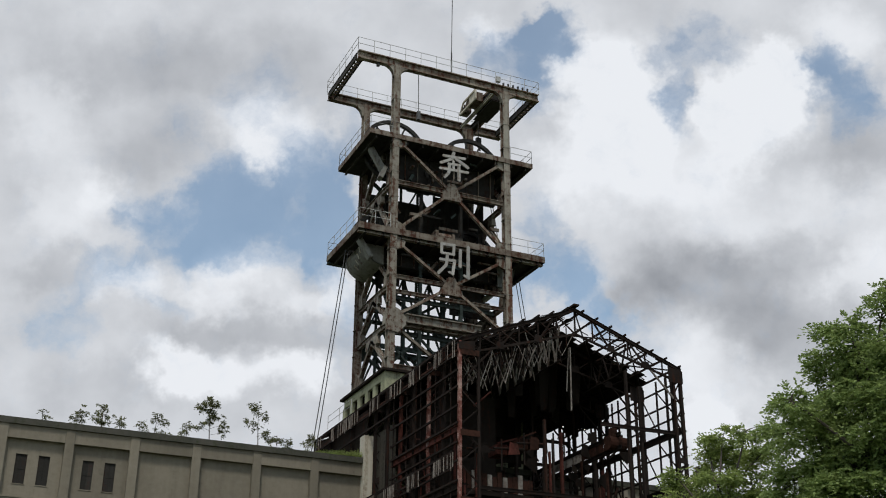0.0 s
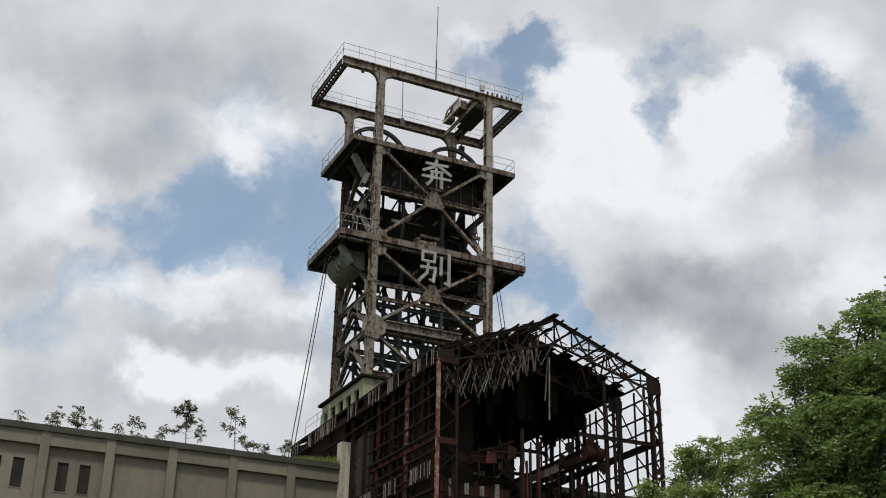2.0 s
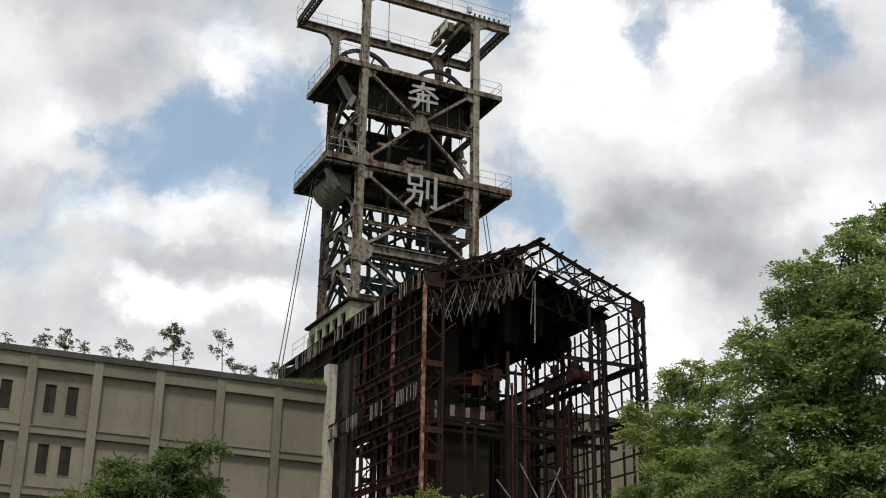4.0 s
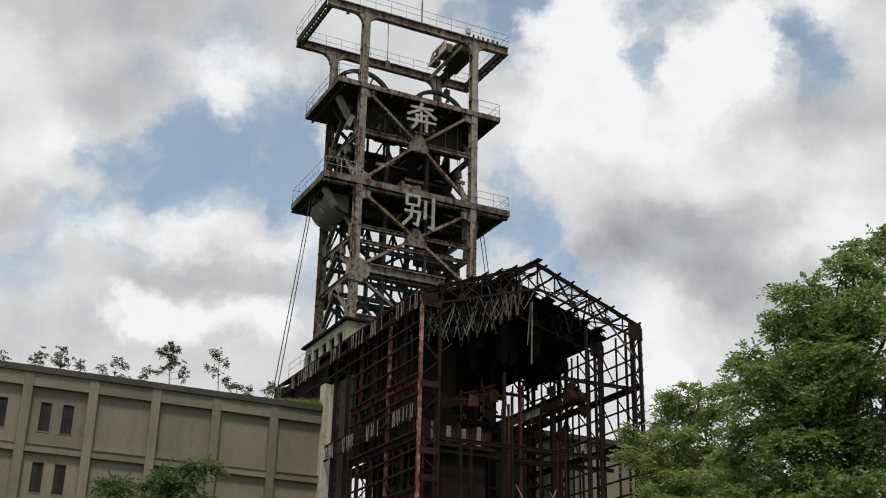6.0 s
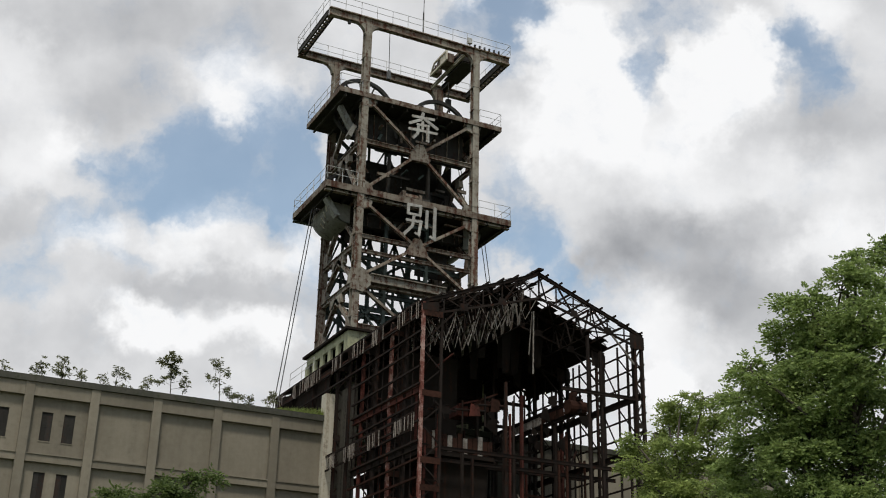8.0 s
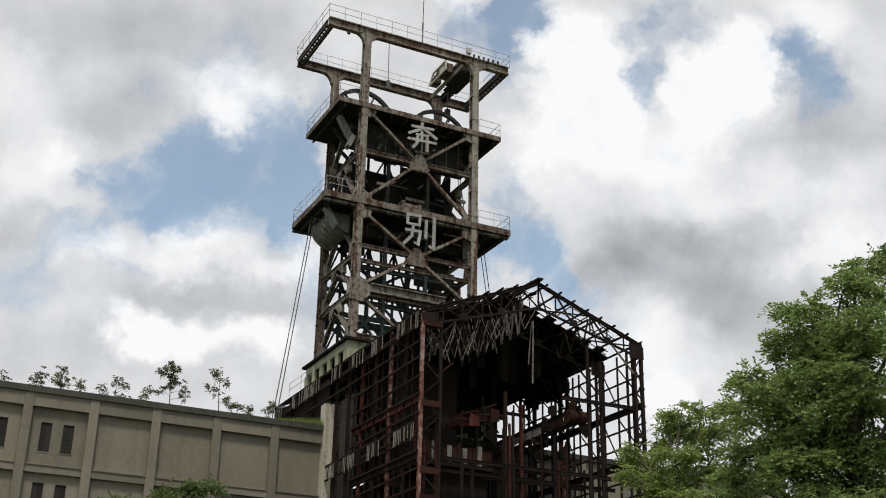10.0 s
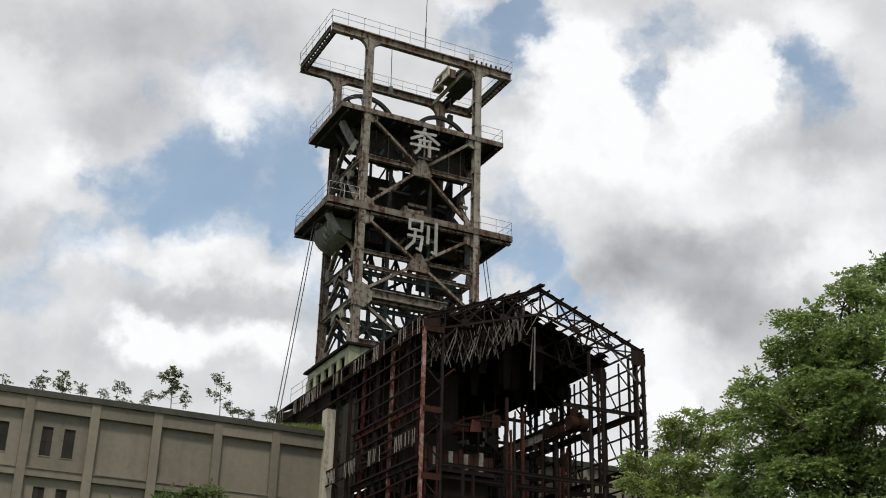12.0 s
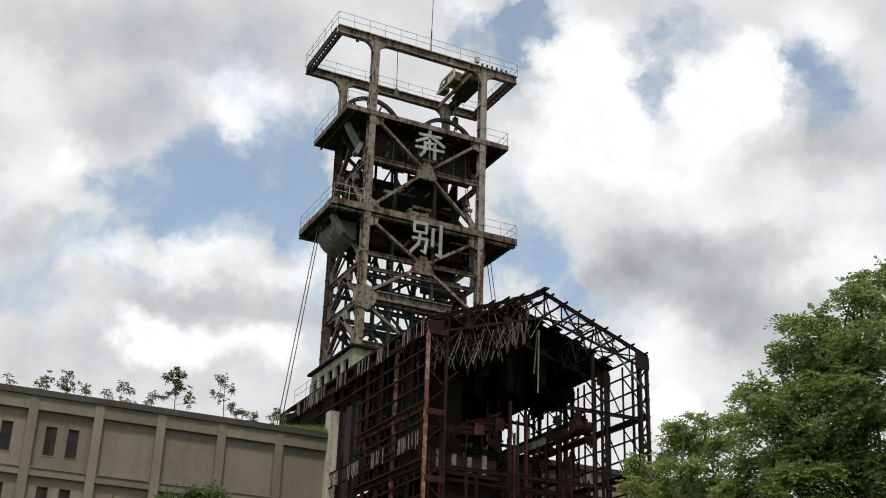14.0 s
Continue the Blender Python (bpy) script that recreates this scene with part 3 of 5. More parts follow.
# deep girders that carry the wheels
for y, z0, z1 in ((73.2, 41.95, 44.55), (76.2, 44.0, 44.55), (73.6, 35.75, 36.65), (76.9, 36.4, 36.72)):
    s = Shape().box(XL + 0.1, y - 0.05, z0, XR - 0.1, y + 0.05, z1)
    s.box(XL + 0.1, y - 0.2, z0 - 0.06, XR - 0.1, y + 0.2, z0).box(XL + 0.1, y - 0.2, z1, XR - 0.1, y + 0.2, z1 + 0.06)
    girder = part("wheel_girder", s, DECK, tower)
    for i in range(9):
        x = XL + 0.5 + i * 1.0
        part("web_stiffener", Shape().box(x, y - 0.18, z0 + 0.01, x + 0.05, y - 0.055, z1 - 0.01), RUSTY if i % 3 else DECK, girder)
# dark sheets added to keep bright sky from showing through round the wheels
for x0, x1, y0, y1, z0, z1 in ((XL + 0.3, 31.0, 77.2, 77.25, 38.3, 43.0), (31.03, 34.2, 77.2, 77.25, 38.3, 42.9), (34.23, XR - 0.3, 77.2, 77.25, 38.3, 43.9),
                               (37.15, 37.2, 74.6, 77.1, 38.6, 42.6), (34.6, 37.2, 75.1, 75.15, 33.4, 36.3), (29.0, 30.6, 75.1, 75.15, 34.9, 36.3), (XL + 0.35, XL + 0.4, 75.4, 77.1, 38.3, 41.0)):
    part("guard_sheet", Shape().box(x0, y0, z0, x1, y1, z1), DECK, tower, "dark sheet added to close gaps around the decks")
# lattice of the rear face, open to the sky
for z0, z1, cols in ((31.2, 33.7, 8), (33.9, 36.7, 8), (41.6, 44.4, 6), (27.7, 30.3, 8)):
    step = (XR - XL - 0.6) / cols
    for i in range(cols):
        xa, xb = XL + 0.3 + i * step, XL + 0.3 + (i + 1) * step
        if i:
            member("rear_post", (xa, YB - 0.05, z0), (xa, YB - 0.05, z1), 0.16, 0.18, TEAL, up=(0, 1, 0))
        if i % 2 == 0:
            member("rear_brace", (xa, YB - 0.02, z0), (xb, YB - 0.02, z1), 0.12, 0.14, TEAL, up=(0, 1, 0))
        else:
            member("rear_brace", (xa, YB - 0.02, z1), (xb, YB - 0.02, z0), 0.12, 0.14, TEAL, up=(0, 1, 0))
for z in (33.8, 36.75, 31.1):
    member("rear_rail", (XL + 0.3, YB - 0.05, z), (XR - 0.3, YB - 0.05, z), 0.2, 0.26, TEAL)
# dark plates added to stop up further sky gaps among the wheels
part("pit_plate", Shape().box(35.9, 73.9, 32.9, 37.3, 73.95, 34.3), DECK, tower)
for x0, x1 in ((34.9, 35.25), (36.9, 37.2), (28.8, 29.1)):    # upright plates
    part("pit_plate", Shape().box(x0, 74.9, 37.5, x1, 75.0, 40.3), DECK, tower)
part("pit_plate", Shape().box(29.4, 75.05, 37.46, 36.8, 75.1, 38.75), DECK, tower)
# small rusty winch on the lower deck, over the sign
winch = part("winch_frame", Shape().box(31.9, 72.0, 37.46, 34.0, 72.9, 37.75).box(32.1, 72.1, 37.75, 32.35, 72.8, 38.5).box(33.4, 72.1, 37.75, 33.65, 72.8, 38.4), RUSTY, tower, "small rusty winch")
part("winch_drum", Shape().rod((32.35, 72.45, 38.15), (33.4, 72.45, 38.15), 0.3, 12), RUSTY, winch)
part("winch_motor", Shape().box(33.7, 72.15, 37.75, 34.3, 72.7, 38.2), DECK, winch)
# curved rope hoods at the sides of the decks
for z, out, drop, sg, x in ((36.85, 1.6, 1.45, -1, XL), (36.85, 1.5, 1.6, 1, XR)):
    s = Shape()
    k = 9
    for i in range(k + 1):
        a = math.pi / 2 * i / k
        px, pz = x + sg * out * math.cos(a), z - drop * math.sin(a)
        s.v += [(px, 73.0, pz), (px, 76.6, pz), (px - sg * 0.05, 76.6, pz + 0.06), (px - sg * 0.05, 73.0, pz + 0.06)]
    for i in range(k):
        for j in range(4):
            s.f.append((i * 4 + j, i * 4 + (j + 1) % 4, i * 4 + 4 + (j + 1) % 4, i * 4 + 4 + j))
    pts = [(x + sg * out * math.cos(math.pi / 2 * i / k), 73.0, z - drop * math.sin(math.pi / 2 * i / k)) for i in range(k + 1)] + [(x, 73.0, z)]
    s.plate(pts, (0, 0.05, 0))
    hood = part("rope_hood", s, HOOD, tower, "curved grey rope hood")
    for i in range(1, 5):
        a, b = math.pi / 2 * (i - 0.5) / 9, math.pi / 2 * (i + 1.2) / 9
        part("rib", Shape().bar((x + sg * (out + 0.04) * math.cos(a), 73.1 + 0.55 * i, z - drop * math.sin(a)), (x + sg * (out + 0.04) * math.cos(b), 73.1 + 0.55 * i, z - drop * math.sin(b)), 0.1, 0.06), PALE, hood)
for a, b, w, h in (((27.2, 72.9, 44.4), (28.1, 72.6, 42.6), 0.35, 0.5), ((26.5, 72.7, 36.9), (27.3, 72.5, 35.5), 0.35, 0.5), ((28.1, 72.3, 42.7), (27.7, 72.2, 41.7), 0.3, 0.6)):
    part("rope_chute", Shape().bar(a, b, w, h, up=(0, 1, 0)), HOOD, tower, "grey slanted rope chute")
# bearing stands, inner columns and stiffeners round the wheels
for xw, yw, zd, zw in ((29.75, 74.7, 45.0, 45.6), (36.1, 74.7, 45.0, 45.5), (29.3, 75.6, 37.5, 38.1), (36.3, 75.6, 37.5, 38.1)):
    for dy in (-0.8, 0.8):
        part("bearing_stand", Shape().plate([(xw - 0.9, yw + dy - 0.1, zd), (xw + 0.9, yw + dy - 0.1, zd), (xw + 0.3, yw + dy - 0.1, zw + 0.35), (xw - 0.3, yw + dy - 0.1, zw + 0.35)], (0, 0.2, 0)), DECK, tower)
for x in (31.4, 34.6):
    for y in (73.2, 76.2):
        member("inner_column", (x, y, 20), (x, y, 36.6), 0.24, 0.26, TEAL, up=(0, 1, 0))
        member("inner_column", (x, y, 37.5), (x, y, 41.7), 0.22, 0.24, DECK, up=(0, 1, 0))
for y in (73.2, 76.2):
    for z in (33.2, 30.6, 27.4):
        member("inner_rail", (XL + 0.2, y, z), (XR - 0.2, y, z), 0.2, 0.3, TEAL)
    for x0, x1 in ((XL + 0.2, 31.3), (34.7, XR - 0.2), (31.5, 34.5)):
        for z0, z1 in ((30.8, 33.0), (27.6, 30.4)):
            if x1 - x0 < 3.05 and z0 < 29:
                member("inner_brace", (x0, y, z0), (x1, y, z1), 0.14, 0.16, TEAL, up=(0, 1, 0))
                member("inner_brace", (x1, y, z0), (x0, y, z1), 0.14, 0.16, TEAL, up=(0, 1, 0))
crng = random.Random(5)
for z0, z1, count in ((42.0, 44.5, 26), (35.2, 36.6, 14), (37.7, 40.2, 20)):
    for i in range(count):
        x, y, z = crng.uniform(XL + 0.2, XR - 0.6), crng.uniform(71.9, 73.0) if i % 3 else crng.uniform(73.4, 77), crng.uniform(z0, z1)
        e = crng.choice(((crng.uniform(0.5, 1.8), 0, 0), (0, 0, crng.uniform(-1.4, 1.4)), (0, crng.uniform(0.4, 1.5), 0), (crng.uniform(-1, 1), 0, crng.uniform(0.4, 1.0))))
        q = (min(XR - 0.3, max(XL + 0.3, x + e[0])), y + e[1], min(z1, max(z0, z + e[2])))
        if (Vector(q) - Vector((x, y, z))).length > 0.3:
            part("stiffener", Shape().bar((x, y, z), q, crng.uniform(0.08, 0.2), crng.uniform(0.08, 0.25)), crng.choice((RUSTY, DECK, TEAL, RUSTY)), tower)
# inner guard rails on the lower deck
railing([(28.8, 73.4, 37.5), (37.2, 73.4, 37.5)], tower, 1.1, 0.7)
# pale beam and slotted rear screens
part("cross_girder", Shape().ibeam((29.5, YF - 0.3, 30.9), (35.2, YF - 0.3, 30.9), 0.4, 0.65), PAINT, tower)
# sign characters, cut from plate stroke by stroke on a unit square
STROKES = {
    "upper": (((0.14, 0.80), (0.86, 0.85), 0.085), ((0.50, 1.0), (0.44, 0.74), 0.10), ((0.44, 0.74), (0.06, 0.50), 0.09), ((0.53, 0.80), (0.97, 0.53), 0.105),
              ((0.30, 0.53), (0.70, 0.57), 0.075), ((0.49, 0.68), (0.49, 0.40), 0.085), ((0.04, 0.31), (0.96, 0.36), 0.08), ((0.36, 0.50), (0.34, 0.20), 0.095),
              ((0.34, 0.20), (0.20, 0.0), 0.09), ((0.66, 0.52), (0.67, -0.02), 0.105)),
    "lower": (((0.12, 0.96), (0.12, 0.64), 0.085), ((0.10, 0.93), (0.52, 0.95), 0.085), ((0.50, 0.95), (0.48, 0.64), 0.085), ((0.12, 0.66), (0.50, 0.67), 0.075),
              ((0.06, 0.46), (0.54, 0.49), 0.085), ((0.52, 0.49), (0.46, 0.06), 0.09), ((0.47, 0.07), (0.34, 0.12), 0.07), ((0.30, 0.62), (0.27, 0.32), 0.09),
              ((0.27, 0.32), (0.02, 0.02), 0.09), ((0.70, 0.86), (0.69, 0.32), 0.095), ((0.94, 1.0), (0.94, 0.02), 0.105), ((0.94, 0.04), (0.80, 0.10), 0.075))}
for key, x0, z0, w, h in (("upper", 31.72, 42.2, 2.5, 2.2), ("lower", 31.72, 34.5, 2.55, 2.55)):
    sign = part("sign_character", Shape().bar((XM, 70.98, z0 - 0.1), (XM, 70.98, z0 + h), 0.06).bar((x0 + 0.2, 70.95, z0 + 0.4 * h), (x0 + w - 0.2, 70.95, z0 + 0.4 * h), 0.05), RUSTY, tower, "white painted metal sign character")
    for i, (p, q, t) in enumerate(STROKES[key]):
        y = 70.82 + 0.004 * i
        a, b = Vector((x0 + p[0] * w, y, z0 + p[1] * h)), Vector((x0 + q[0] * w, y, z0 + q[1] * h))
        d = (b - a).normalized()
        n = Vector((-d.z, 0, d.x)) * t * w * 0.5
        part("stroke", Shape().plate([a + n * 0.9, a - d * 0.05 - n * 0.1, a - n, b - n * 1.1, b + d * 0.07 + n * 0.2, b + n * 0.85], (0, 0.06, 0)), LETTER, sign, "white sheet-metal stroke")
# base house round the tower's feet
base = thing("shaft_house", (XM, 75, 0), "pale green rendered shaft house under the headframe", "building")
part("wall", Shape().box(28.0, 70.9, 19.5, 38.2, 71.1, 26.9), GREENISH, base)
s = Shape().box(28.0, 71.1, 19.5, 28.2, 78.6, 23.4).box(28.0, 71.1, 26.35, 28.2, 78.6, 26.9)
for i in range(6):
    s.box(28.0, 71.1 + i * 1.45, 23.4, 28.2, 71.62 + i * 1.45, 26.35)
part("wall", s, GREENISH, base)
part("wall", Shape().box(38.0, 71.1, 19.5, 38.2, 78.6, 26.9), GREENISH, base)
part("wall", Shape().box(28.2, 78.4, 19.5, 38.0, 78.6, 26.9), GREENISH, base)
part("roof", Shape().box(27.75, 70.65, 26.9, 38.5, 78.9, 27.06), SHEET, base, "thin dark roof slab")
# winding ropes
for a, b in (((26.25, 74.7, 36.9), (23.5, 74.7, 14)), ((26.45, 74.7, 36.9), (23.8, 74.7, 14)), ((39.9, 74.7, 37.0), (43.5, 74.7, 14)),
             ((40.2, 74.7, 37.0), (43.8, 74.7, 14)), ((38.6, 76.5, 45), (43.0, 76.5, 14)), ((38.8, 76.5, 45), (43.3, 76.5, 14))):
    part("winding_rope", Shape().rod(a, b, 0.035), ROPE, tower)

# ---------------------------------------------------------------- burnt-out steel frame building
SX0, SX1, SXM = 25.95, 39.95, 33.1
ZL, ZR, ZTOP = 23.5, 23.85, 26.45
FRAMES = (55.0, 59.0, 63.0, 67.0, 71.0, 75.0, 78.4)
rng = random.Random(11)
frame_hall = thing("steel_frame_building", (33, 62, 0), "burnt-out rusty steel building frame with open pitched roof trusses", "building")


def roof_z(x):
    return ZL + (ZTOP - ZL) * (x - SX0) / (SXM - SX0) if x < SXM else ZTOP + (ZR - ZTOP) * (x - SXM) / (SX1 - SXM)


def steel(name, p, q, w, h=None, mat=SOOT, up=(0, 0, 1), parent=None, label=""):
    return part(name, Shape().bar(p, q, w, h, up), mat, parent or frame_hall, label)


def steel_i(name, p, q, w, h, mat=SOOT, up=(0, 0, 1)):
    return part(name, Shape().ibeam(p, q, w, h, up=up), mat, frame_hall)


def lattice_column(xo, xi, y, ztop, mat):
    """Two chords with zigzag lacing between them."""
    c = steel_i("column", (xo, y, 0), (xo, y, ztop), 0.17, 0.19, mat, up=(0, 1, 0))
    part("chord", Shape().ibeam((xi, y, 0), (xi, y, ztop - 0.2), 0.13, 0.15, up=(0, 1, 0)), SOOT, c)
    z, s = 8.0, 0
    step = max(0.8, abs(xo - xi) * 0.9)
    while z < ztop - step:
        a, b = ((xo, y, z), (xi, y, z + step)) if s else ((xi, y, z), (xo, y, z + step))
        part("lacing_bar", Shape().bar(a, b, 0.07, 0.05, up=(0, 1, 0)), SOOT, c)
        z, s = z + step, 1 - s
    for z in (ztop - 0.6, 18.5, 15.0, 13.6):
        part("tie_plate", Shape().box(min(xo, xi), y - 0.13, z - 0.16, max(xo, xi), y - 0.105, z + 0.16), RUSTDARK if mat is WORNRED else SOOT, c)


for k, y in enumerate(FRAMES):
    if y < 70:
        lattice_column(SX0, 27.05 if y < 56 else 26.6, y, ZL, WORNRED if k < 2 else RED if k < 3 else SOOT)
        lattice_column(SX1, 39.5, y, ZR, SOOT)
    else:
        steel_i("column", (SX0, y, 19), (SX0, y, ZL), 0.2, 0.24, up=(0, 1, 0))
        steel_i("column", (SX1, y, 19), (SX1, y, ZR), 0.2, 0.24, up=(0, 1, 0))
for y in (57.0, 61.0, 65.0):
    steel_i("wall_post", (SX0, y, 0), (SX0, y, ZL), 0.16, 0.2, up=(0, 1, 0))
    steel_i("wall_post", (SX1, y - 0.6, 0), (SX1, y - 0.6, ZR), 0.11, 0.13, up=(0, 1, 0))
for y in (55.9, 57.4, 59.7, 61.6, 62.3, 64.0, 64.9, 66.0, 68.4, 69.8, 71.2):
    steel_i("wall_post", (SX1, y, 6), (SX1, y, ZR), 0.08, 0.1, up=(0, 1, 0))
# side rails
z = 8.2
while z < 23.0:
    y1 = 64.2 if z < 21.4 else 78.4
    a, b = rng.uniform(-0.05, 0.05), rng.uniform(-0.12, 0.12)
    steel("girt", (SX0 - 0.13, 55.0, z + a), (SX0 - 0.13, y1, z + b), 0.08, 0.11, RUSTDARK if rng.random() < 0.2 else SOOT)
    if z > 14:
        steel("girt", (SX1 + 0.1, 54.9, z + a + 0.3), (SX1 + 0.1, 69.0 + rng.uniform(-3, 2), z + b + 0.3), 0.06, 0.1)
    z += 0.98
for zz, m in ((18.75, RED), (12.8, RED), (15.75, SOOT)):
    steel_i("tie_beam", (SX0, 55.1, zz), (SX0, 64.2, zz + 0.1), 0.2, 0.34, m)
for y0, y1 in ((55, 57.4), (57.4, 59), (59, 61.6), (61.6, 63), (63, 66)):
    for z0 in (20.6, 17.4):
        steel("wall_brace", (SX1, y0, z0), (SX1, y1, z0 + 2.6), 0.06, 0.06)
for zz in (20.1, 17.0):
    steel_i("tie_beam", (SX1 - 0.05, 55.1, zz + 0.2), (SX1 - 0.05, 68, zz + 0.2), 0.2, 0.36)
steel_i("tie_beam", (34.5, 55, 20.0), (39.4, 55, 20.05), 0.14, 0.2)
# frilled strips of old cladding laths
for z0, z1, ya, yb, hole in ((22.75, 23.55, 55.2, 78.2, 0.35), (16.7, 17.5, 55.4, 68.0, 0.3)):
    y = ya
    while y < yb:
        if math.sin(y * 1.9) + 0.7 * math.sin(y * 0.7 + 1) > -0.5 and rng.random() > 0.12:
            t = rng.uniform(-0.04, 0.04)
            steel("lath", (SX0 - 0.22, y, z0 + rng.uniform(-0.15, 0.1)), (SX0 - 0.22, y + t, z1), 0.042, 0.035, BONE if rng.random() < 0.6 else SOOT)
        y += 0.22
    steel("lath_rail", (SX0 - 0.16, ya, z1 + 0.05), (SX0 - 0.16, yb, z1 + 0.05), 0.08, 0.14)
    steel("lath_rail", (SX0 - 0.16, ya, z0), (SX0 - 0.16, yb, z0), 0.08, 0.1)
# trusses
HEAD = 0.85
for k, y in enumerate(FRAMES):
    for sgn, xe, ze in ((-1, SX0, ZL), (1, SX1, ZR)):
        steel_i("top_chord", (xe + 0.1 * sgn, y, ze), (SXM, y, ZTOP), 0.15, 0.19)
        zb, zm = ze - 0.75, ZTOP - 1.45      # the lower chord follows the slope
        steel("bottom_chord", (xe, y, zb), (SXM, y, zm), 0.1, 0.12)
        nodes = 6
        for i in range(1, nodes + 1):
            x = xe + (SXM - xe) * i / nodes
            xp = xe + (SXM - xe) * (i - 1) / nodes
            zt, zl = roof_z(x), zb + (zm - zb) * i / nodes
            steel("web_post", (x - 0.01 * sgn, y, zl), (x - 0.01 * sgn, y, zt), 0.065, 0.065)
            steel("web_brace", (xp, y, roof_z(xp)), (x, y, zl), 0.06, 0.07)
            if i in (2, 4):
                steel("web_brace", (x, y, zl), (x + (SXM - xe) / nodes, y, roof_z(x + (SXM - xe) / nodes)), 0.07, 0.09)
                part("node_plate", Shape().plate([(x - 0.28, y - 0.06, zl - 0.1), (x + 0.28, y - 0.06, zl - 0.1), (x + 0.2, y - 0.06, zl + 0.3), (x - 0.2, y - 0.06, zl + 0.3)], (0, 0.02, 0)), SOOT, frame_hall)
        steel("knee_brace", (xe - sgn * 0.5, y, zb - 1.0), (xe - sgn * 2.0, y, zb + (zm - zb) * 0.28), 0.08, 0.09, BONE if (k == 0 and sgn > 0) else SOOT)
        part("column_head", Shape().plate([(xe + 0.12 * sgn, y - 0.14, ze - HEAD * (1 if sgn > 0 else 0.55)), (xe - 0.85 * sgn, y - 0.14, ze - HEAD * (1 if sgn > 0 else 0.55)), (xe - 0.85 * sgn, y - 0.14, ze + 0.1), (xe + 0.12 * sgn, y - 0.14, ze - 0.1)], (0, 0.025, 0)), SOOT, frame_hall)
# purlins and roof bracing
for i in range(8):
    for sgn, xe in ((-1, SX0), (1, SX1)):
        x = xe + (SXM - xe) * (i + 0.05) / 7.6
        sag = rng.uniform(-0.04, 0.04)
        steel("purlin", (x, 54.75, roof_z(x) + 0.16 + sag), (x, 78.6, roof_z(x) + 0.16 - sag), 0.07, 0.11)
steel("ridge_cap", (SXM, 54.7, ZTOP + 0.22), (SXM, 78.6, ZTOP + 0.22), 0.34, 0.1)
for ya, yb in ((55, 59), (59, 63)):
    for sgn, xe in ((-1, SX0), (1, SX1)):
        xm = (xe + SXM) / 2
        for a, b in (((xe, ya), (xm, yb)), ((xm, ya), (xe, yb)), ((xm, ya), (SXM, yb)), ((SXM, ya), (xm, yb))):
            steel("roof_brace", (a[0], a[1], roof_z(a[0]) - 0.05), (b[0], b[1], roof_z(b[0]) - 0.05), 0.07, 0.07)
# sagging ridge lattice, bleached pale, and other bracing along the roof
for x, zlo, zhi, ya, yb, m in ((32.2, 23.4, 25.4, 55.2, 64.0, BONE), (29.3, 23.2, 24.6, 55.3, 66.5, SOOT), (36.6, 23.5, 25.0, 55.3, 66.5, SOOT)):
    steel("lattice_chord", (x, ya, zhi), (x, yb, zhi), 0.08, 0.1)
    steel("lattice_chord", (x, ya, zlo), (x, yb, zlo), 0.07, 0.08)
    k = 9
    for i in range(k):
        y0, y1 = ya + (yb - ya) * i / k, ya + (yb - ya) * (i + 1) / k
        ym = (y0 + y1) / 2 + rng.uniform(-0.1, 0.1)
        steel("lattice_web", (x, y0, zhi), (x, ym, zlo), 0.09, 0.06, m)
        steel("lattice_web", (x, ym, zlo), (x, y1, zhi), 0.09, 0.06, m)
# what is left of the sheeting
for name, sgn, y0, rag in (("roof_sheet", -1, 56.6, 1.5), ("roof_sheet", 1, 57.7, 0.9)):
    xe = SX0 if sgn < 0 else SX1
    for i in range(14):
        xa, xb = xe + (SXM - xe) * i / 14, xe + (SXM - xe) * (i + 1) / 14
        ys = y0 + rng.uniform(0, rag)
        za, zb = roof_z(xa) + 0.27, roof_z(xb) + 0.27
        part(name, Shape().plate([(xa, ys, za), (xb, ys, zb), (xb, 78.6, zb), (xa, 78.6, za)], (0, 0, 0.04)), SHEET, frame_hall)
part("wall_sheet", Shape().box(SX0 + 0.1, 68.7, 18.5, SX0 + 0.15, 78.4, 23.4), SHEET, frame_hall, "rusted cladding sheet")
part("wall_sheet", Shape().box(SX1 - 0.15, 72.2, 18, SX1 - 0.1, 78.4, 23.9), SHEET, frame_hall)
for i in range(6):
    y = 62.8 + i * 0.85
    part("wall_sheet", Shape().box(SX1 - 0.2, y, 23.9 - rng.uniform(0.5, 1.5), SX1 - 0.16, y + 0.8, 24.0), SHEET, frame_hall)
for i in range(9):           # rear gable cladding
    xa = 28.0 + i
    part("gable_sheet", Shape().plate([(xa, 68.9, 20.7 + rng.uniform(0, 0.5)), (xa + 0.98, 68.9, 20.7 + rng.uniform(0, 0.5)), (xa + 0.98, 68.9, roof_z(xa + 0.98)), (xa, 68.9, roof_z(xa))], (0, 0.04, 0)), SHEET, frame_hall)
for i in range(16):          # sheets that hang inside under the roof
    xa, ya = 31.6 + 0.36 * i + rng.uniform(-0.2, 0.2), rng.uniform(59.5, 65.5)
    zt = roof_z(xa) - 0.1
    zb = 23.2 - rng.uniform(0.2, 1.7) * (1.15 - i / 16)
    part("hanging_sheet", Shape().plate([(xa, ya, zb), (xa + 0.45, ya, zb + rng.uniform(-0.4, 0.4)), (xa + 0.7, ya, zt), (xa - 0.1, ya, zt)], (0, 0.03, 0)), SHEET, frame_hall)
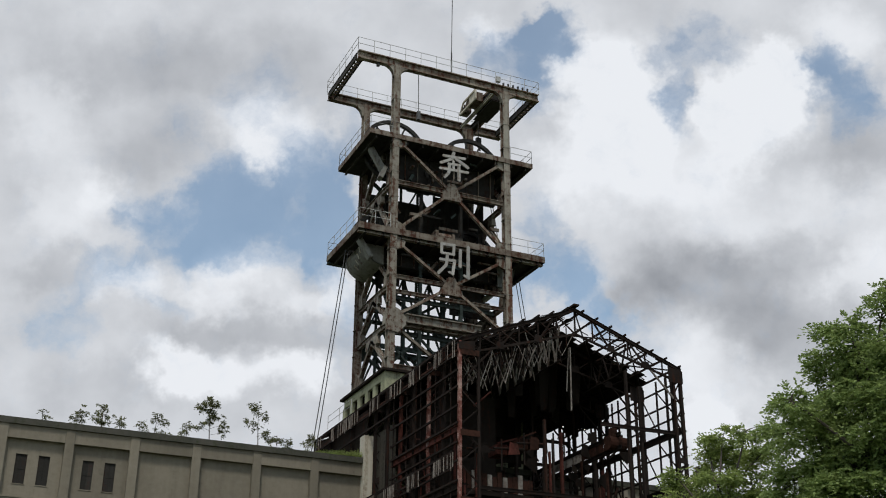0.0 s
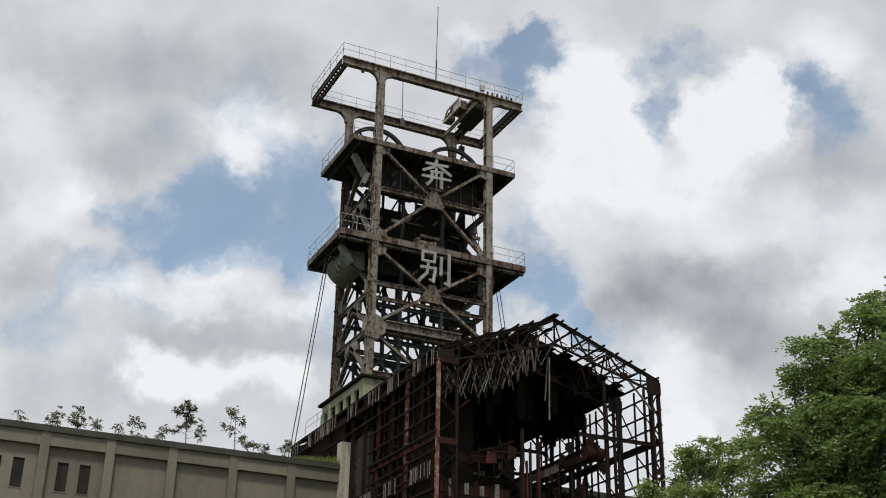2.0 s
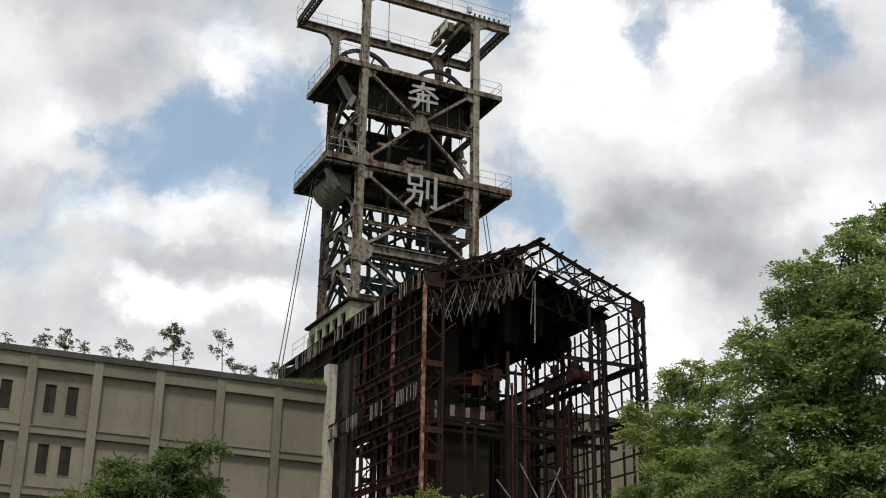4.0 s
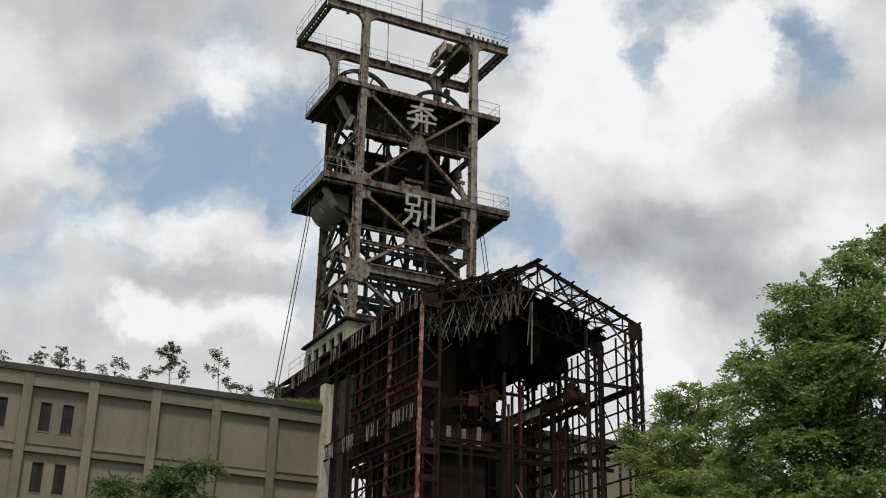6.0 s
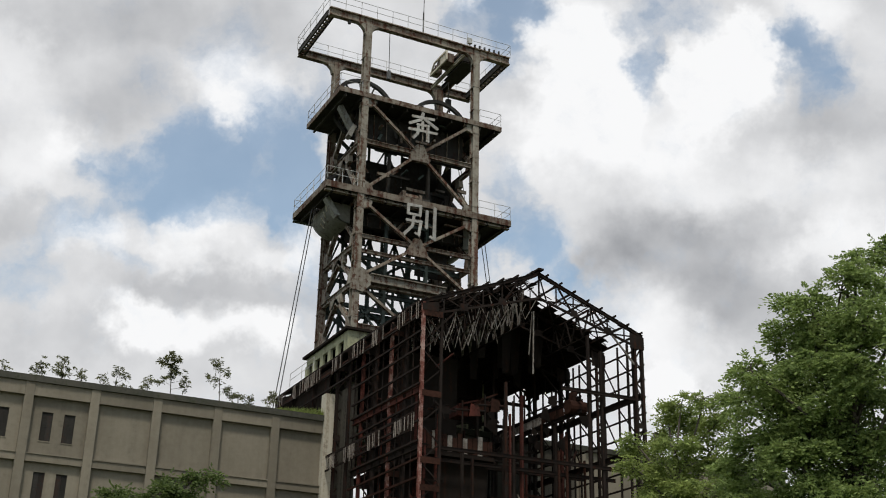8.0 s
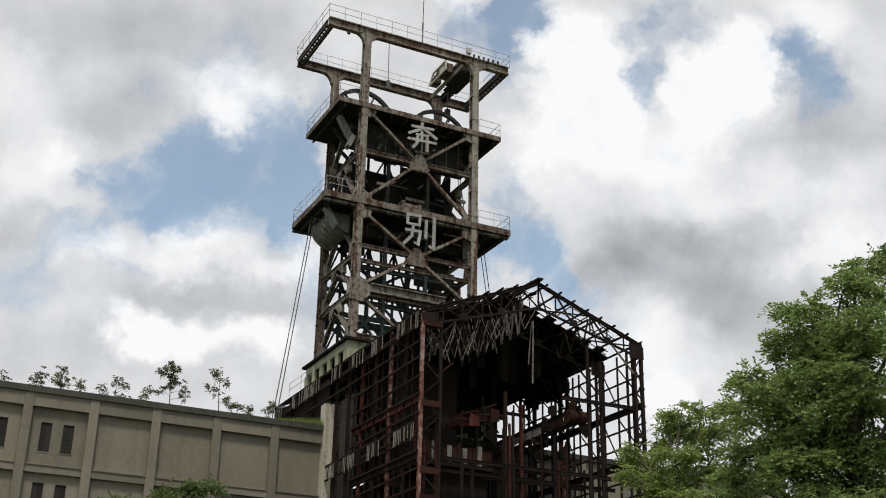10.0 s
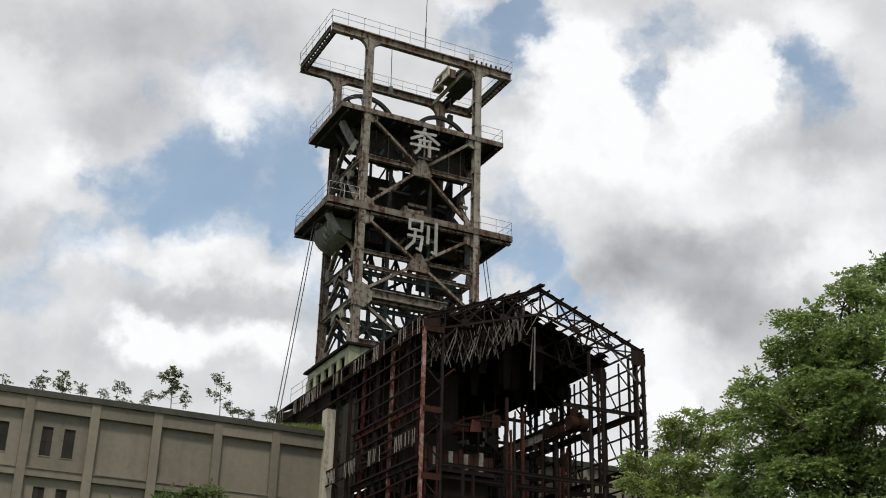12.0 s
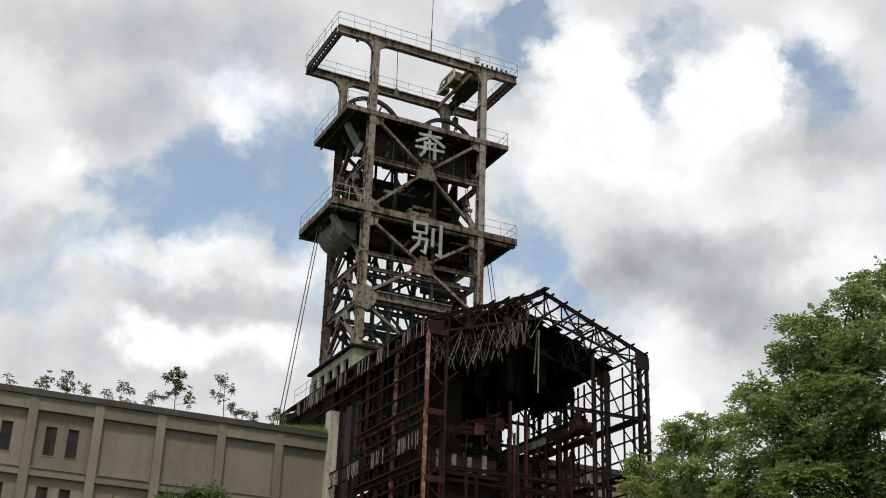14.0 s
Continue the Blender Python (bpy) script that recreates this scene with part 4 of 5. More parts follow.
# torn ceiling lattice that droops from the front trusses
for y, shade in ((55.5, BONE), (56.5, BONE), (57.6, SOOT)):
    x = 26.9
    while x < 32.8:
        low = 21.5 + max(0.0, x - 28.7) * 0.52 + rng.uniform(-0.25, 0.35) + 0.25 * (y - 55.5)
        topz = roof_z(x) - rng.uniform(0.5, 0.9)
        for dx in (-0.6, 0.6):
            if rng.random() < 0.85:
                steel("torn_lattice", (x + rng.uniform(-0.06, 0.06), y + rng.uniform(-0.15, 0.15), low), (x + dx * rng.uniform(0.7, 1.3), y, low + (topz - low) * rng.uniform(0.7, 1.0)), 0.042, 0.035, shade if rng.random() < 0.7 else SOOT)
        if rng.random() < 0.5:
            steel("torn_lattice", (x + 0.2, y, low + 0.5), (x + 0.22, y, topz), 0.05, 0.04, SOOT)
        x += rng.uniform(0.45, 0.72)
steel("torn_lattice", (33.15, 55.8, 20.8), (33.1, 55.6, 24.4), 0.07, 0.05, BONE)
steel("torn_lattice", (32.95, 55.9, 21.9), (33.05, 55.7, 24.4), 0.05, 0.04, BONE)
for i in range(90):          # crumpled roofing left in the front bay
    xa = rng.uniform(26.2, 32.9)
    ya = rng.uniform(55.1, 57.6)
    zz = roof_z(xa) + rng.uniform(-1.1, 0.2)
    a, b = rng.uniform(0.15, 0.6), rng.uniform(0.1, 0.45)
    part("torn_sheet", Shape().plate([(xa, ya, zz), (xa + a, ya + rng.uniform(-0.2, 0.2), zz + a * 0.4), (xa + a * 0.8, ya + b, zz + b * 0.5), (xa - 0.1, ya + b, zz - rng.uniform(0, 0.3))], (0, 0.0, 0.025)), SHEET if rng.random() < 0.75 else RUSTDARK, frame_hall)
# floors and machines inside, with added dark blocks that darken the hall
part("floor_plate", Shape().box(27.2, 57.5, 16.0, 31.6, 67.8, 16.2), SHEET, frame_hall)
for i in range(13):
    x = 27.6 + i * 0.31
    part("bin_panel", Shape().box(x, 57.6, 16.25 + rng.uniform(0, 0.1), x + 0.27, 57.66, 17.35 - rng.uniform(0, 0.3)), BONE if i % 3 == 1 else RUSTDARK, frame_hall, "rust-stained pale panel")
# three dark blocks stand in for the deep shade of the hall
part("coal_bin", Shape().box(28.3, 62.0, 16.2, 31.6, 67.6, 23.0), SHEET, frame_hall, "dark block added to keep the inside of the hall dim")
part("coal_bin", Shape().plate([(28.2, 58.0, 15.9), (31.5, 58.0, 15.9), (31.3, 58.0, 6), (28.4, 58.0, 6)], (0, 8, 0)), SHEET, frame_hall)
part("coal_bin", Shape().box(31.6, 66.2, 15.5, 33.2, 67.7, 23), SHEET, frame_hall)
# rusty conveyor heads: housing, pulley drum, guards and pipes
for x0, z0, w, h, m in ((29.3, 18.3, 1.2, 0.8, RED), (30.7, 18.7, 1.0, 0.9, RUSTDARK), (27.7, 18.2, 1.0, 0.5, SOOT)):
    unit = part("drive_unit", Shape().box(x0, 57.4, z0, x0 + w * 0.55, 58.4, z0 + h * 0.7).bar((x0, 57.3, z0 + h * 0.7), (x0 + w, 57.3, z0 + h * 1.2), 0.09), m, frame_hall, "rusted conveyor drive unit")
    part("pulley", Shape().rod((x0 + w * 0.8, 57.0, z0 + h * 0.5), (x0 + w * 0.8, 58.0, z0 + h * 0.5), h * 0.28, 14), RUSTDARK, unit)
    part("pipe", Shape().rod((x0 - 0.3, 57.2, z0 + h * 0.3), (x0 + w + 0.4, 57.2, z0 + h * 0.45), 0.07, 8).rod((x0 + 0.2, 57.2, z0 - 0.9), (x0 + 0.2, 57.2, z0 + h), 0.05, 8), SOOT, unit)
    part("guard", Shape().plate([(x0 + w * 0.4, 56.95, z0 - 0.1), (x0 + w, 56.95, z0), (x0 + w * 0.9, 56.95, z0 + h * 0.6), (x0 + w * 0.5, 56.95, z0 + h * 0.8)], (0, 0.03, 0)), m, unit)
for y0, z0, m in ((58.6, 18.4, RED), (59.4, 18.8, RED)):
    part("guard_plate", Shape().plate([(26.3, y0, z0), (26.3, y0 + 0.9, z0 - 0.1), (26.3, y0 + 0.8, z0 + 0.8), (26.3, y0 + 0.1, z0 + 0.7)], (0.06, 0, 0)), m, frame_hall, "bright red guard plate")
# gallery girder that runs into the hall
for zz in (19.0, 19.75):
    steel_i("gallery_beam", (36.0, 55.4, zz), (36.0, 65.4, zz - 0.1), 0.16, 0.22, SOOT)
for i in range(10):
    y = 57.2 + i * 0.82
    part("gallery_panel", Shape().box(35.95, y, 19.12, 36.0, y + 0.76, 19.6), BONE if i > 2 else RUSTDARK, frame_hall, "bleached gallery side panel")
    steel("gallery_strut", (36.1, y, 19.0), (36.1, y + 0.7, 19.7), 0.06)
part("drive_unit", Shape().box(35.7, 55.8, 19.0, 36.4, 56.7, 19.8).rod((35.5, 56.0, 19.3), (36.6, 56.0, 19.3), 0.4, 14).box(35.8, 55.9, 19.8, 36.1, 56.3, 20.2), RUSTDARK, frame_hall, "rusted conveyor drive unit")
# inner posts and beams
for x, y, zt, m in ((29.0, 56.2, 16, SOOT), (31.3, 55.6, 20, SOOT), (31.9, 55.8, 16.3, SOOT), (33.4, 57.5, 20, RED), (34.0, 60.5, 19, RED), (34.6, 63, 23.5, SOOT),
                    (36.0, 58.2, 19, SOOT), (36.4, 55.2, 23.4, SOOT), (37.3, 55.3, 22.6, SOOT), (37.9, 60.5, 19, RED), (38.4, 64.5, 23.6, SOOT), (32.7, 61.5, 20, SOOT),
                    (35.3, 66.5, 23.4, SOOT), (36.9, 66.8, 23.4, SOOT), (38.8, 66.9, 23.6, SOOT), (28.2, 57.3, 16, SOOT), (30.2, 57.3, 16, SOOT)):
    steel_i("inner_post", (x, y, 0), (x, y, zt), 0.14, 0.16, m, up=(0, 1, 0))
for y, zz in ((55.2, 15.8), (57.4, 15.7), (60.5, 16.3), (63, 17.6), (66.8, 20.6), (66.8, 22.2)):
    steel_i("inner_beam", (27.1, y, zz), (39.5, y, zz + 0.1), 0.12, 0.2)
for i in range(14):
    x, y = rng.uniform(31.5, 39), rng.uniform(57, 66)
    zz = rng.uniform(15, 19)
    steel("inner_brace", (x, y, zz), (x + rng.uniform(-1.6, 1.6), y + rng.uniform(-0.5, 0.5), zz + rng.uniform(0.8, 2.2)), 0.08, 0.1)
for i in range(26):          # torn strips that hang among the posts
    x, y, zz = rng.uniform(32, 38.8), rng.uniform(58, 66.5), rng.uniform(18.0, 21.5)
    part("torn_strip", Shape().plate([(x, y, zz), (x + rng.uniform(0.2, 0.7), y, zz + rng.uniform(-0.2, 0.2)), (x + rng.uniform(0.1, 0.6), y, zz - rng.uniform(0.3, 0.9)), (x - rng.uniform(0, 0.2), y, zz - 0.4)], (0, 0.03, 0)), SHEET, frame_hall)
for a, b in (((31.9, 13.9), (33.3, 11.6)), ((34.0, 13.7), (35.3, 11.2)), ((33.3, 11.6), (34.4, 13.9)), ((35.3, 11.2), (36.6, 12.9)), ((36.6, 12.9), (37.9, 11.0)), ((30.5, 12.9), (31.9, 11.4)), ((35.3, 11.2), (35.4, 13.4))):
    steel("fallen_brace", (a[0], 55.4, a[1]), (b[0], 55.4, b[1]), 0.055, 0.055, BONE)
for i in range(22):
    x, y = rng.uniform(31.8, 39.4), rng.uniform(56, 66.5)
    steel_i("inner_post", (x, y, 0), (x, y, rng.uniform(13.5, 19.5)), 0.1, 0.12, rng.choice((RED, RUSTDARK, SOOT, SOOT)), up=(0, 1, 0))
for i in range(16):
    x, y, zz = rng.uniform(31.5, 36.5), rng.uniform(56, 66), rng.uniform(9, 18.5)
    steel("inner_rail", (x, y, zz), (x + rng.uniform(1.5, 3.2), y, zz + rng.uniform(-0.2, 0.2)), 0.09, 0.12, rng.choice((RUSTDARK, SOOT)))
for y in (56.0, 58.0, 60.0, 62.0, 64.0):
    steel("sag_rod", (SX0 - 0.05, y, 8), (SX0 - 0.05, y, ZL - 0.2), 0.05, 0.05)
for x in (27.4, 28.1):
    for y in (57.5, 60.2, 63.4, 66.4):
        steel_i("inner_post", (x, y, 0), (x, y, rng.uniform(17, 23)), 0.12, 0.14, RED if rng.random() < 0.4 else SOOT, up=(0, 1, 0))
for i in range(34):
    y, zz = rng.uniform(56, 66), rng.uniform(9, 22)
    x = rng.uniform(26.6, 28.3)
    steel("inner_brace", (x, y, zz), (x + rng.uniform(-0.3, 0.5), y + rng.uniform(-2, 2), zz + rng.uniform(-1.2, 1.6)), 0.07, 0.09, RED if rng.random() < 0.35 else SOOT)
for i in range(60):          # battens left on the purlins
    sgn = rng.choice((-1, 1))
    xe = SX0 if sgn < 0 else SX1
    a = rng.uniform(0.02, 0.8)
    b = a + rng.uniform(0.1, 0.2)
    xa, xb = xe + (SXM - xe) * a, xe + (SXM - xe) * b
    y = rng.uniform(55.2, 62.5)
    steel("batten", (xa, y, roof_z(xa) + 0.27), (xb, y + rng.uniform(-0.3, 0.3), roof_z(xb) + 0.27), 0.05, 0.04, BONE if rng.random() < 0.12 else SOOT)
for i in range(30):          # bent strips that dangle from the front trusses
    x, y = rng.uniform(26.6, 33), rng.uniform(55.2, 60)
    zz = roof_z(x) - rng.uniform(0.2, 1.4)
    steel("dangling_strip", (x, y, zz), (x + rng.uniform(-0.5, 0.5), y + rng.uniform(-0.2, 0.2), zz - rng.uniform(0.6, 2.0)), 0.05, 0.04, BONE if rng.random() < 0.5 else SOOT)
railing([(SX0, 71.5, 23.9), (SX0, 76.0, 23.9)], frame_hall, 0.95, 2.2)


# ---------------------------------------------------------------- plants
def leaf_material(name, a, b, c):
    m = bpy.data.materials.new(name)
    m.use_nodes = True
    N = Net(m.node_tree)
    geo = N.add("ShaderNodeNewGeometry")
    isl = geo.outputs["Random Per Island"]
    big = N.noise(geo.outputs["Position"], 0.9, 3, 0.5)
    col = N.mix(N.remap(big, 0.35, 0.65), a, b)
    col = N.mix(N.math("MULTIPLY", isl, 0.55), col, c)
    hs = N.add("ShaderNodeHueSaturation", Color=col, Value=N.remap(isl, 0, 1, 0.7, 1.25, False))
    p = N.add("ShaderNodeBsdfPrincipled", Base_Color=hs.outputs[0], Roughness=0.6, Specular_IOR_Level=0.25)
    t = N.add("ShaderNodeBsdfTranslucent", Color=hs.outputs[0])
    mx = N.add("ShaderNodeMixShader", i0=0.48, i1=p.outputs[0], i2=t.outputs[0])
    N.add("ShaderNodeOutputMaterial", Surface=mx.outputs[0])
    return m


LEAF = leaf_material("green_leaves", (0.215, 0.295, 0.09), (0.165, 0.235, 0.07), (0.30, 0.365, 0.125))
LEAF_DARK = leaf_material("dark_leaves", (0.105, 0.15, 0.045), (0.07, 0.108, 0.032), (0.15, 0.19, 0.06))
LEAF_OLIVE = leaf_material("olive_leaves", (0.17, 0.185, 0.045), (0.13, 0.15, 0.036), (0.24, 0.24, 0.07))
LEAF_PALE = leaf_material("pale_leaves", (0.24, 0.30, 0.08), (0.18, 0.25, 0.07), (0.34, 0.39, 0.13))
LEAF_DULL = leaf_material("dull_leaves", (0.15, 0.16, 0.08), (0.12, 0.13, 0.065), (0.2, 0.2, 0.1))
BARK = material("grey_bark", ((0.11, 0.095, 0.075), (0.075, 0.062, 0.05), (0.05, 0.045, 0.035)), 2.0, 12, 0.95, bump=0.5)


def limb(shape, p, q, r0, r1, k=6):
    """A tapered, slightly bent branch."""
    p, q = Vector(p), Vector(q)
    bend = Vector((rng.uniform(-1, 1), rng.uniform(-1, 1), rng.uniform(0, 1))) * (q - p).length * 0.07
    rings = []
    d = (q - p).normalized()
    side = d.orthogonal().normalized()
    top = d.cross(side)
    for i in range(5):
        t = i / 4
        c = p.lerp(q, t) + bend * math.sin(math.pi * t)
        r = r0 + (r1 - r0) * t
        rings.append(len(shape.v))
        shape.v += [tuple(c + (side * math.cos(6.2832 * j / k) + top * math.sin(6.2832 * j / k)) * r) for j in range(k)]
    for a, b in zip(rings[:-1], rings[1:]):
        shape.f += [(a + j, a + (j + 1) % k, b + (j + 1) % k, b + j) for j in range(k)]


def sprays(gen, centres, density, leaf, leaflets, twig):
    """Feathered leaf sprays over clumps (x, y, z, r): returns leaf corners and twig ends."""
    quads, twigs = [], []
    unit = lambda a: a / (np.linalg.norm(a, axis=-1, keepdims=True) + 1e-6)
    for cx, cy, cz, r in centres:
        n = max(3, int(density * r ** 1.8))
        c = np.array((cx, cy, cz))
        k = max(4, int(7 * r + 4))
        lumps = c + unit(gen.normal(size=(k, 3))) * r * gen.uniform(0.28, 0.92, (k, 1)) * (1, 1, 0.85)
        twigs += [(c + (lp - c) * 0.1, lp) for lp in lumps]
        base = lumps[gen.integers(k, size=n)] + unit(gen.normal(size=(n, 3))) * r * 0.42 * gen.uniform(0.2, 1.1, (n, 1)) * (1, 1, 0.62)
        out = base - c + gen.normal(size=(n, 3)) * 0.4 * r
        out[:, 2] = out[:, 2] * 0.5 - 0.15 * r
        out = unit(out)
        side = unit(np.cross(out, (0, 0, 1.0)) + gen.normal(size=(n, 3)) * 0.35)
        ln = twig * gen.uniform(0.6, 1.25, (n, 1))
        for i in range(leaflets):
            t = (i + 1) / leaflets
            flip = -1 if i % 2 else 1
            a = base + out * ln * t - ln * (0, 0, 0.25 * t * t)
            d = unit(side * flip * (0.9 if i < leaflets - 1 else 0.1) + out * 0.6) * leaf * gen.uniform(0.7, 1.2, (n, 1))
            w = unit(np.cross(d, gen.normal(size=(n, 3)) + (0, 0, 0.8))) * leaf * 0.25
            quads.append(np.stack((a, a + d * 0.5 + w, a + d, a + d * 0.5 - w), 1))
    return np.concatenate(quads).reshape(-1, 3), twigs


def tree(name, x, y, centres, mat, label, seed, trunk=0.16, density=170, leaf=0.13, leaflets=7, twig=0.34):
    gen = np.random.default_rng(seed)
    t = thing(name, (x, y, 0), label, "tree")
    world_c = [(x + a, y + b, z, r) for a, b, z, r in centres]
    low = min(c[2] - c[3] for c in world_c)
    high = max(c[2] for c in world_c)
    fork = Vector((x + 0.15, y, max(0.6, low * 0.55)))
    tr = Shape()
    limb(tr, (x, y, -0.05), fork, trunk, trunk * 0.8, 9)
    lead = Vector((x, y, low + (high - low) * 0.6))
    limb(tr, fork, lead, trunk * 0.8, trunk * 0.35, 8)
    part("trunk", tr, BARK, t)
    for c in world_c:
        br = Shape()
        foot = fork.lerp(lead, min(1.0, max(0.0, (c[2] - c[3] - fork.z) / max(0.1, lead.z - fork.z) * 0.8)))
        limb(br, foot, c[:3], trunk * 0.32, 0.02)
        part("branch", br, BARK, t)
    q, tw = sprays(gen, world_c, density, leaf, leaflets, twig)
    tws = Shape()
    for a, b in tw:
        limb(tws, a, b, 0.018, 0.006, 4)
    ob = part("twig", tws, BARK, t)
    ob["kind"] = "stuff"
    me = bpy.data.meshes.new("crown")
    me.from_pydata((q - np.array((x, y, 0))).tolist(), [], [(i, i + 1, i + 2, i + 3) for i in range(0, len(q), 4)])
    me.materials.append(mat)
    cr = new("crown", me)
    cr.parent = t
    cr["kind"] = "stuff"
    return t


tree("ash_tree", 18.52, 18.25, ((-0.8, 0.1, 10.5, 0.52), (0.1, 0.0, 10.9, 0.53), (0.3, -0.6, 11.1, 0.44), (-0.6, 0.9, 10.3, 0.50), (-0.1, 0.4, 10.3, 0.72), (-0.3, -1.0, 9.8, 0.80),
     (-2.0, 0.7, 9.0, 0.50), (-0.5, 1.5, 9.6, 0.62), (-0.7, 0.1, 9.1, 0.80), (-0.2, -0.6, 8.9, 0.90), (-0.9, 2.3, 8.9, 0.51), (-1.1, 1.0, 8.3, 0.70),
     (0.1, 0.9, 8.2, 0.83), (0.2, -0.3, 7.7, 0.86), (-1.2, 1.6, 7.6, 0.67), (-1.2, 0.3, 7.0, 0.78), (0.1, 0.3, 6.6, 0.91), (-1.2, 2.3, 6.8, 0.66),
     (-1.1, 1.2, 6.1, 0.85), (-0.1, 0.7, 5.5, 0.91), (-1.7, 2.2, 5.7, 0.70), (-2.2, 1.0, 4.5, 0.87), (-0.5, 1.2, 4.4, 0.97), (0.1, 0.2, 4.5, 0.95),
     (0.7, -1.3, 10.3, 0.92), (0.2, -1.6, 8.8, 0.94), (1.3, -0.3, 7.4, 1.10), (0.6, -0.7, 5.6, 1.06), (0.7, -0.1, 11.9, 0.25), (1.2, -0.1, 12.1, 0.32),
     (0.5, 0.1, 11.7, 0.18), (1.5, -0.3, 11.8, 0.58), (-1.3, 1.0, 6.3, 0.63), (-0.9, 1.8, 5.7, 0.65), (-0.9, 0.7, 5.8, 0.63), (-1.0, 2.3, 7.3, 0.50),
     (-0.5, 1.6, 5.2, 0.76), (-2.3, 1.2, 4.8, 0.62), (-1.0, -0.1, 6.1, 0.62), (-1.4, 0.6, 7.1, 0.52), (0.2, 1.1, 10.0, 0.68), (0.0, -0.2, 9.5, 0.82),
     (-0.6, 1.0, 8.7, 0.66), (-0.4, -0.1, 8.3, 0.85), (-1.1, 1.1, 7.7, 0.59), (-0.7, 0.4, 7.3, 0.80), (-0.2, -0.3, 6.9, 0.90), (-1.4, 1.6, 6.3, 0.59),
     (-0.7, 0.9, 6.3, 0.75), (0.4, 0.8, 5.8, 0.87), (-1.1, 1.6, 5.1, 0.70), (-0.0, 1.2, 5.0, 0.82), (-0.4, 1.5, 8.1, 0.66), (1.0, 0.4, 8.8, 0.79)),
     LEAF, "large leafy green ash tree beside the mine yard", 1, 0.2, 680, 0.105, 7, 0.3)
tree("locust_tree", 20.02, 26.24, ((0.4, 0.1, 10.5, 0.38), (0.3, -1.0, 10.4, 0.34), (0.3, 0.6, 10.3, 0.41), (1.0, 0.3, 10.1, 0.52), (0.0, 0.9, 9.8, 0.46), (1.1, -0.7, 10.0, 0.47),
     (-0.6, 0.9, 9.4, 0.38), (-0.3, -0.4, 9.1, 0.59), (1.1, -0.1, 9.2, 0.61), (-0.6, 0.6, 8.4, 0.56), (-0.2, -0.3, 8.0, 0.72), (0.2, -1.2, 7.9, 0.64),
     (-0.6, 1.3, 7.4, 0.46), (0.3, 0.9, 7.1, 0.70), (-0.0, -0.9, 6.9, 0.71), (-0.6, 1.1, 6.3, 0.64), (-0.2, -0.0, 5.8, 0.78), (0.3, -1.1, 5.9, 0.71),
     (-1.3, 0.5, 8.8, 0.24), (0.4, 0.3, 8.5, 0.60), (1.0, 0.0, 7.5, 0.67), (-0.9, -0.3, 7.2, 0.58), (0.2, 0.1, 6.0, 0.66)),
     LEAF_PALE, "pale green young locust tree with airy crown", 2, 0.12, 900, 0.1, 7, 0.3)
tree("walnut_sapling", 5.0, 21.38, ((0.7, -0.1, 6.0, 0.22), (0.4, 0.1, 5.7, 0.28), (-0.1, -0.2, 5.5, 0.25), (-0.6, 0.4, 5.6, 0.24), (-0.9, 0.3, 5.4, 0.21), (-0.9, 0.0, 5.1, 0.29),
     (-0.2, -0.3, 5.1, 0.38), (0.5, 0.2, 5.2, 0.35), (0.9, 0.2, 5.3, 0.19), (1.1, -0.6, 4.7, 0.18), (0.8, 0.0, 4.8, 0.33), (-0.5, 0.0, 4.6, 0.42),
     (0.2, -0.3, 4.5, 0.40), (1.1, -0.4, 4.4, 0.27), (0.1, 0.2, 4.0, 0.51)),
     LEAF_DARK, "small dark green tree before the concrete building", 3, 0.07, 1600, 0.085, 7, 0.26)
tree("walnut_sapling", 3.61, 19.67, ((-0.3, 0.3, 4.6, 0.20), (-0.5, -0.2, 4.4, 0.12), (0.0, 0.1, 4.6, 0.23), (0.3, -0.3, 4.3, 0.29), (-0.3, 0.2, 4.2, 0.26), (-0.0, -0.1, 4.0, 0.35),
     (0.3, 0.2, 3.6, 0.39)),
     LEAF_OLIVE, "small yellow-green tree before the concrete building", 4, 0.05, 1500, 0.08, 7, 0.24)
tree("young_tree", 9.6, 19.79, ((-0.4, 0.5, 5.1, 0.19), (-0.2, 0.1, 5.2, 0.17), (0.3, 0.2, 5.2, 0.20), (0.5, -0.4, 5.0, 0.23), (-0.2, -0.2, 4.8, 0.33), (-0.6, 0.4, 4.7, 0.21),
     (0.6, -0.6, 4.7, 0.22), (0.3, -0.3, 4.7, 0.33), (0.1, -0.1, 4.3, 0.43), (-0.4, 0.3, 4.2, 0.35)),
     LEAF_OLIVE, "bushy yellow-green young tree before the steel frame", 5, 0.05, 1500, 0.08, 7, 0.24)

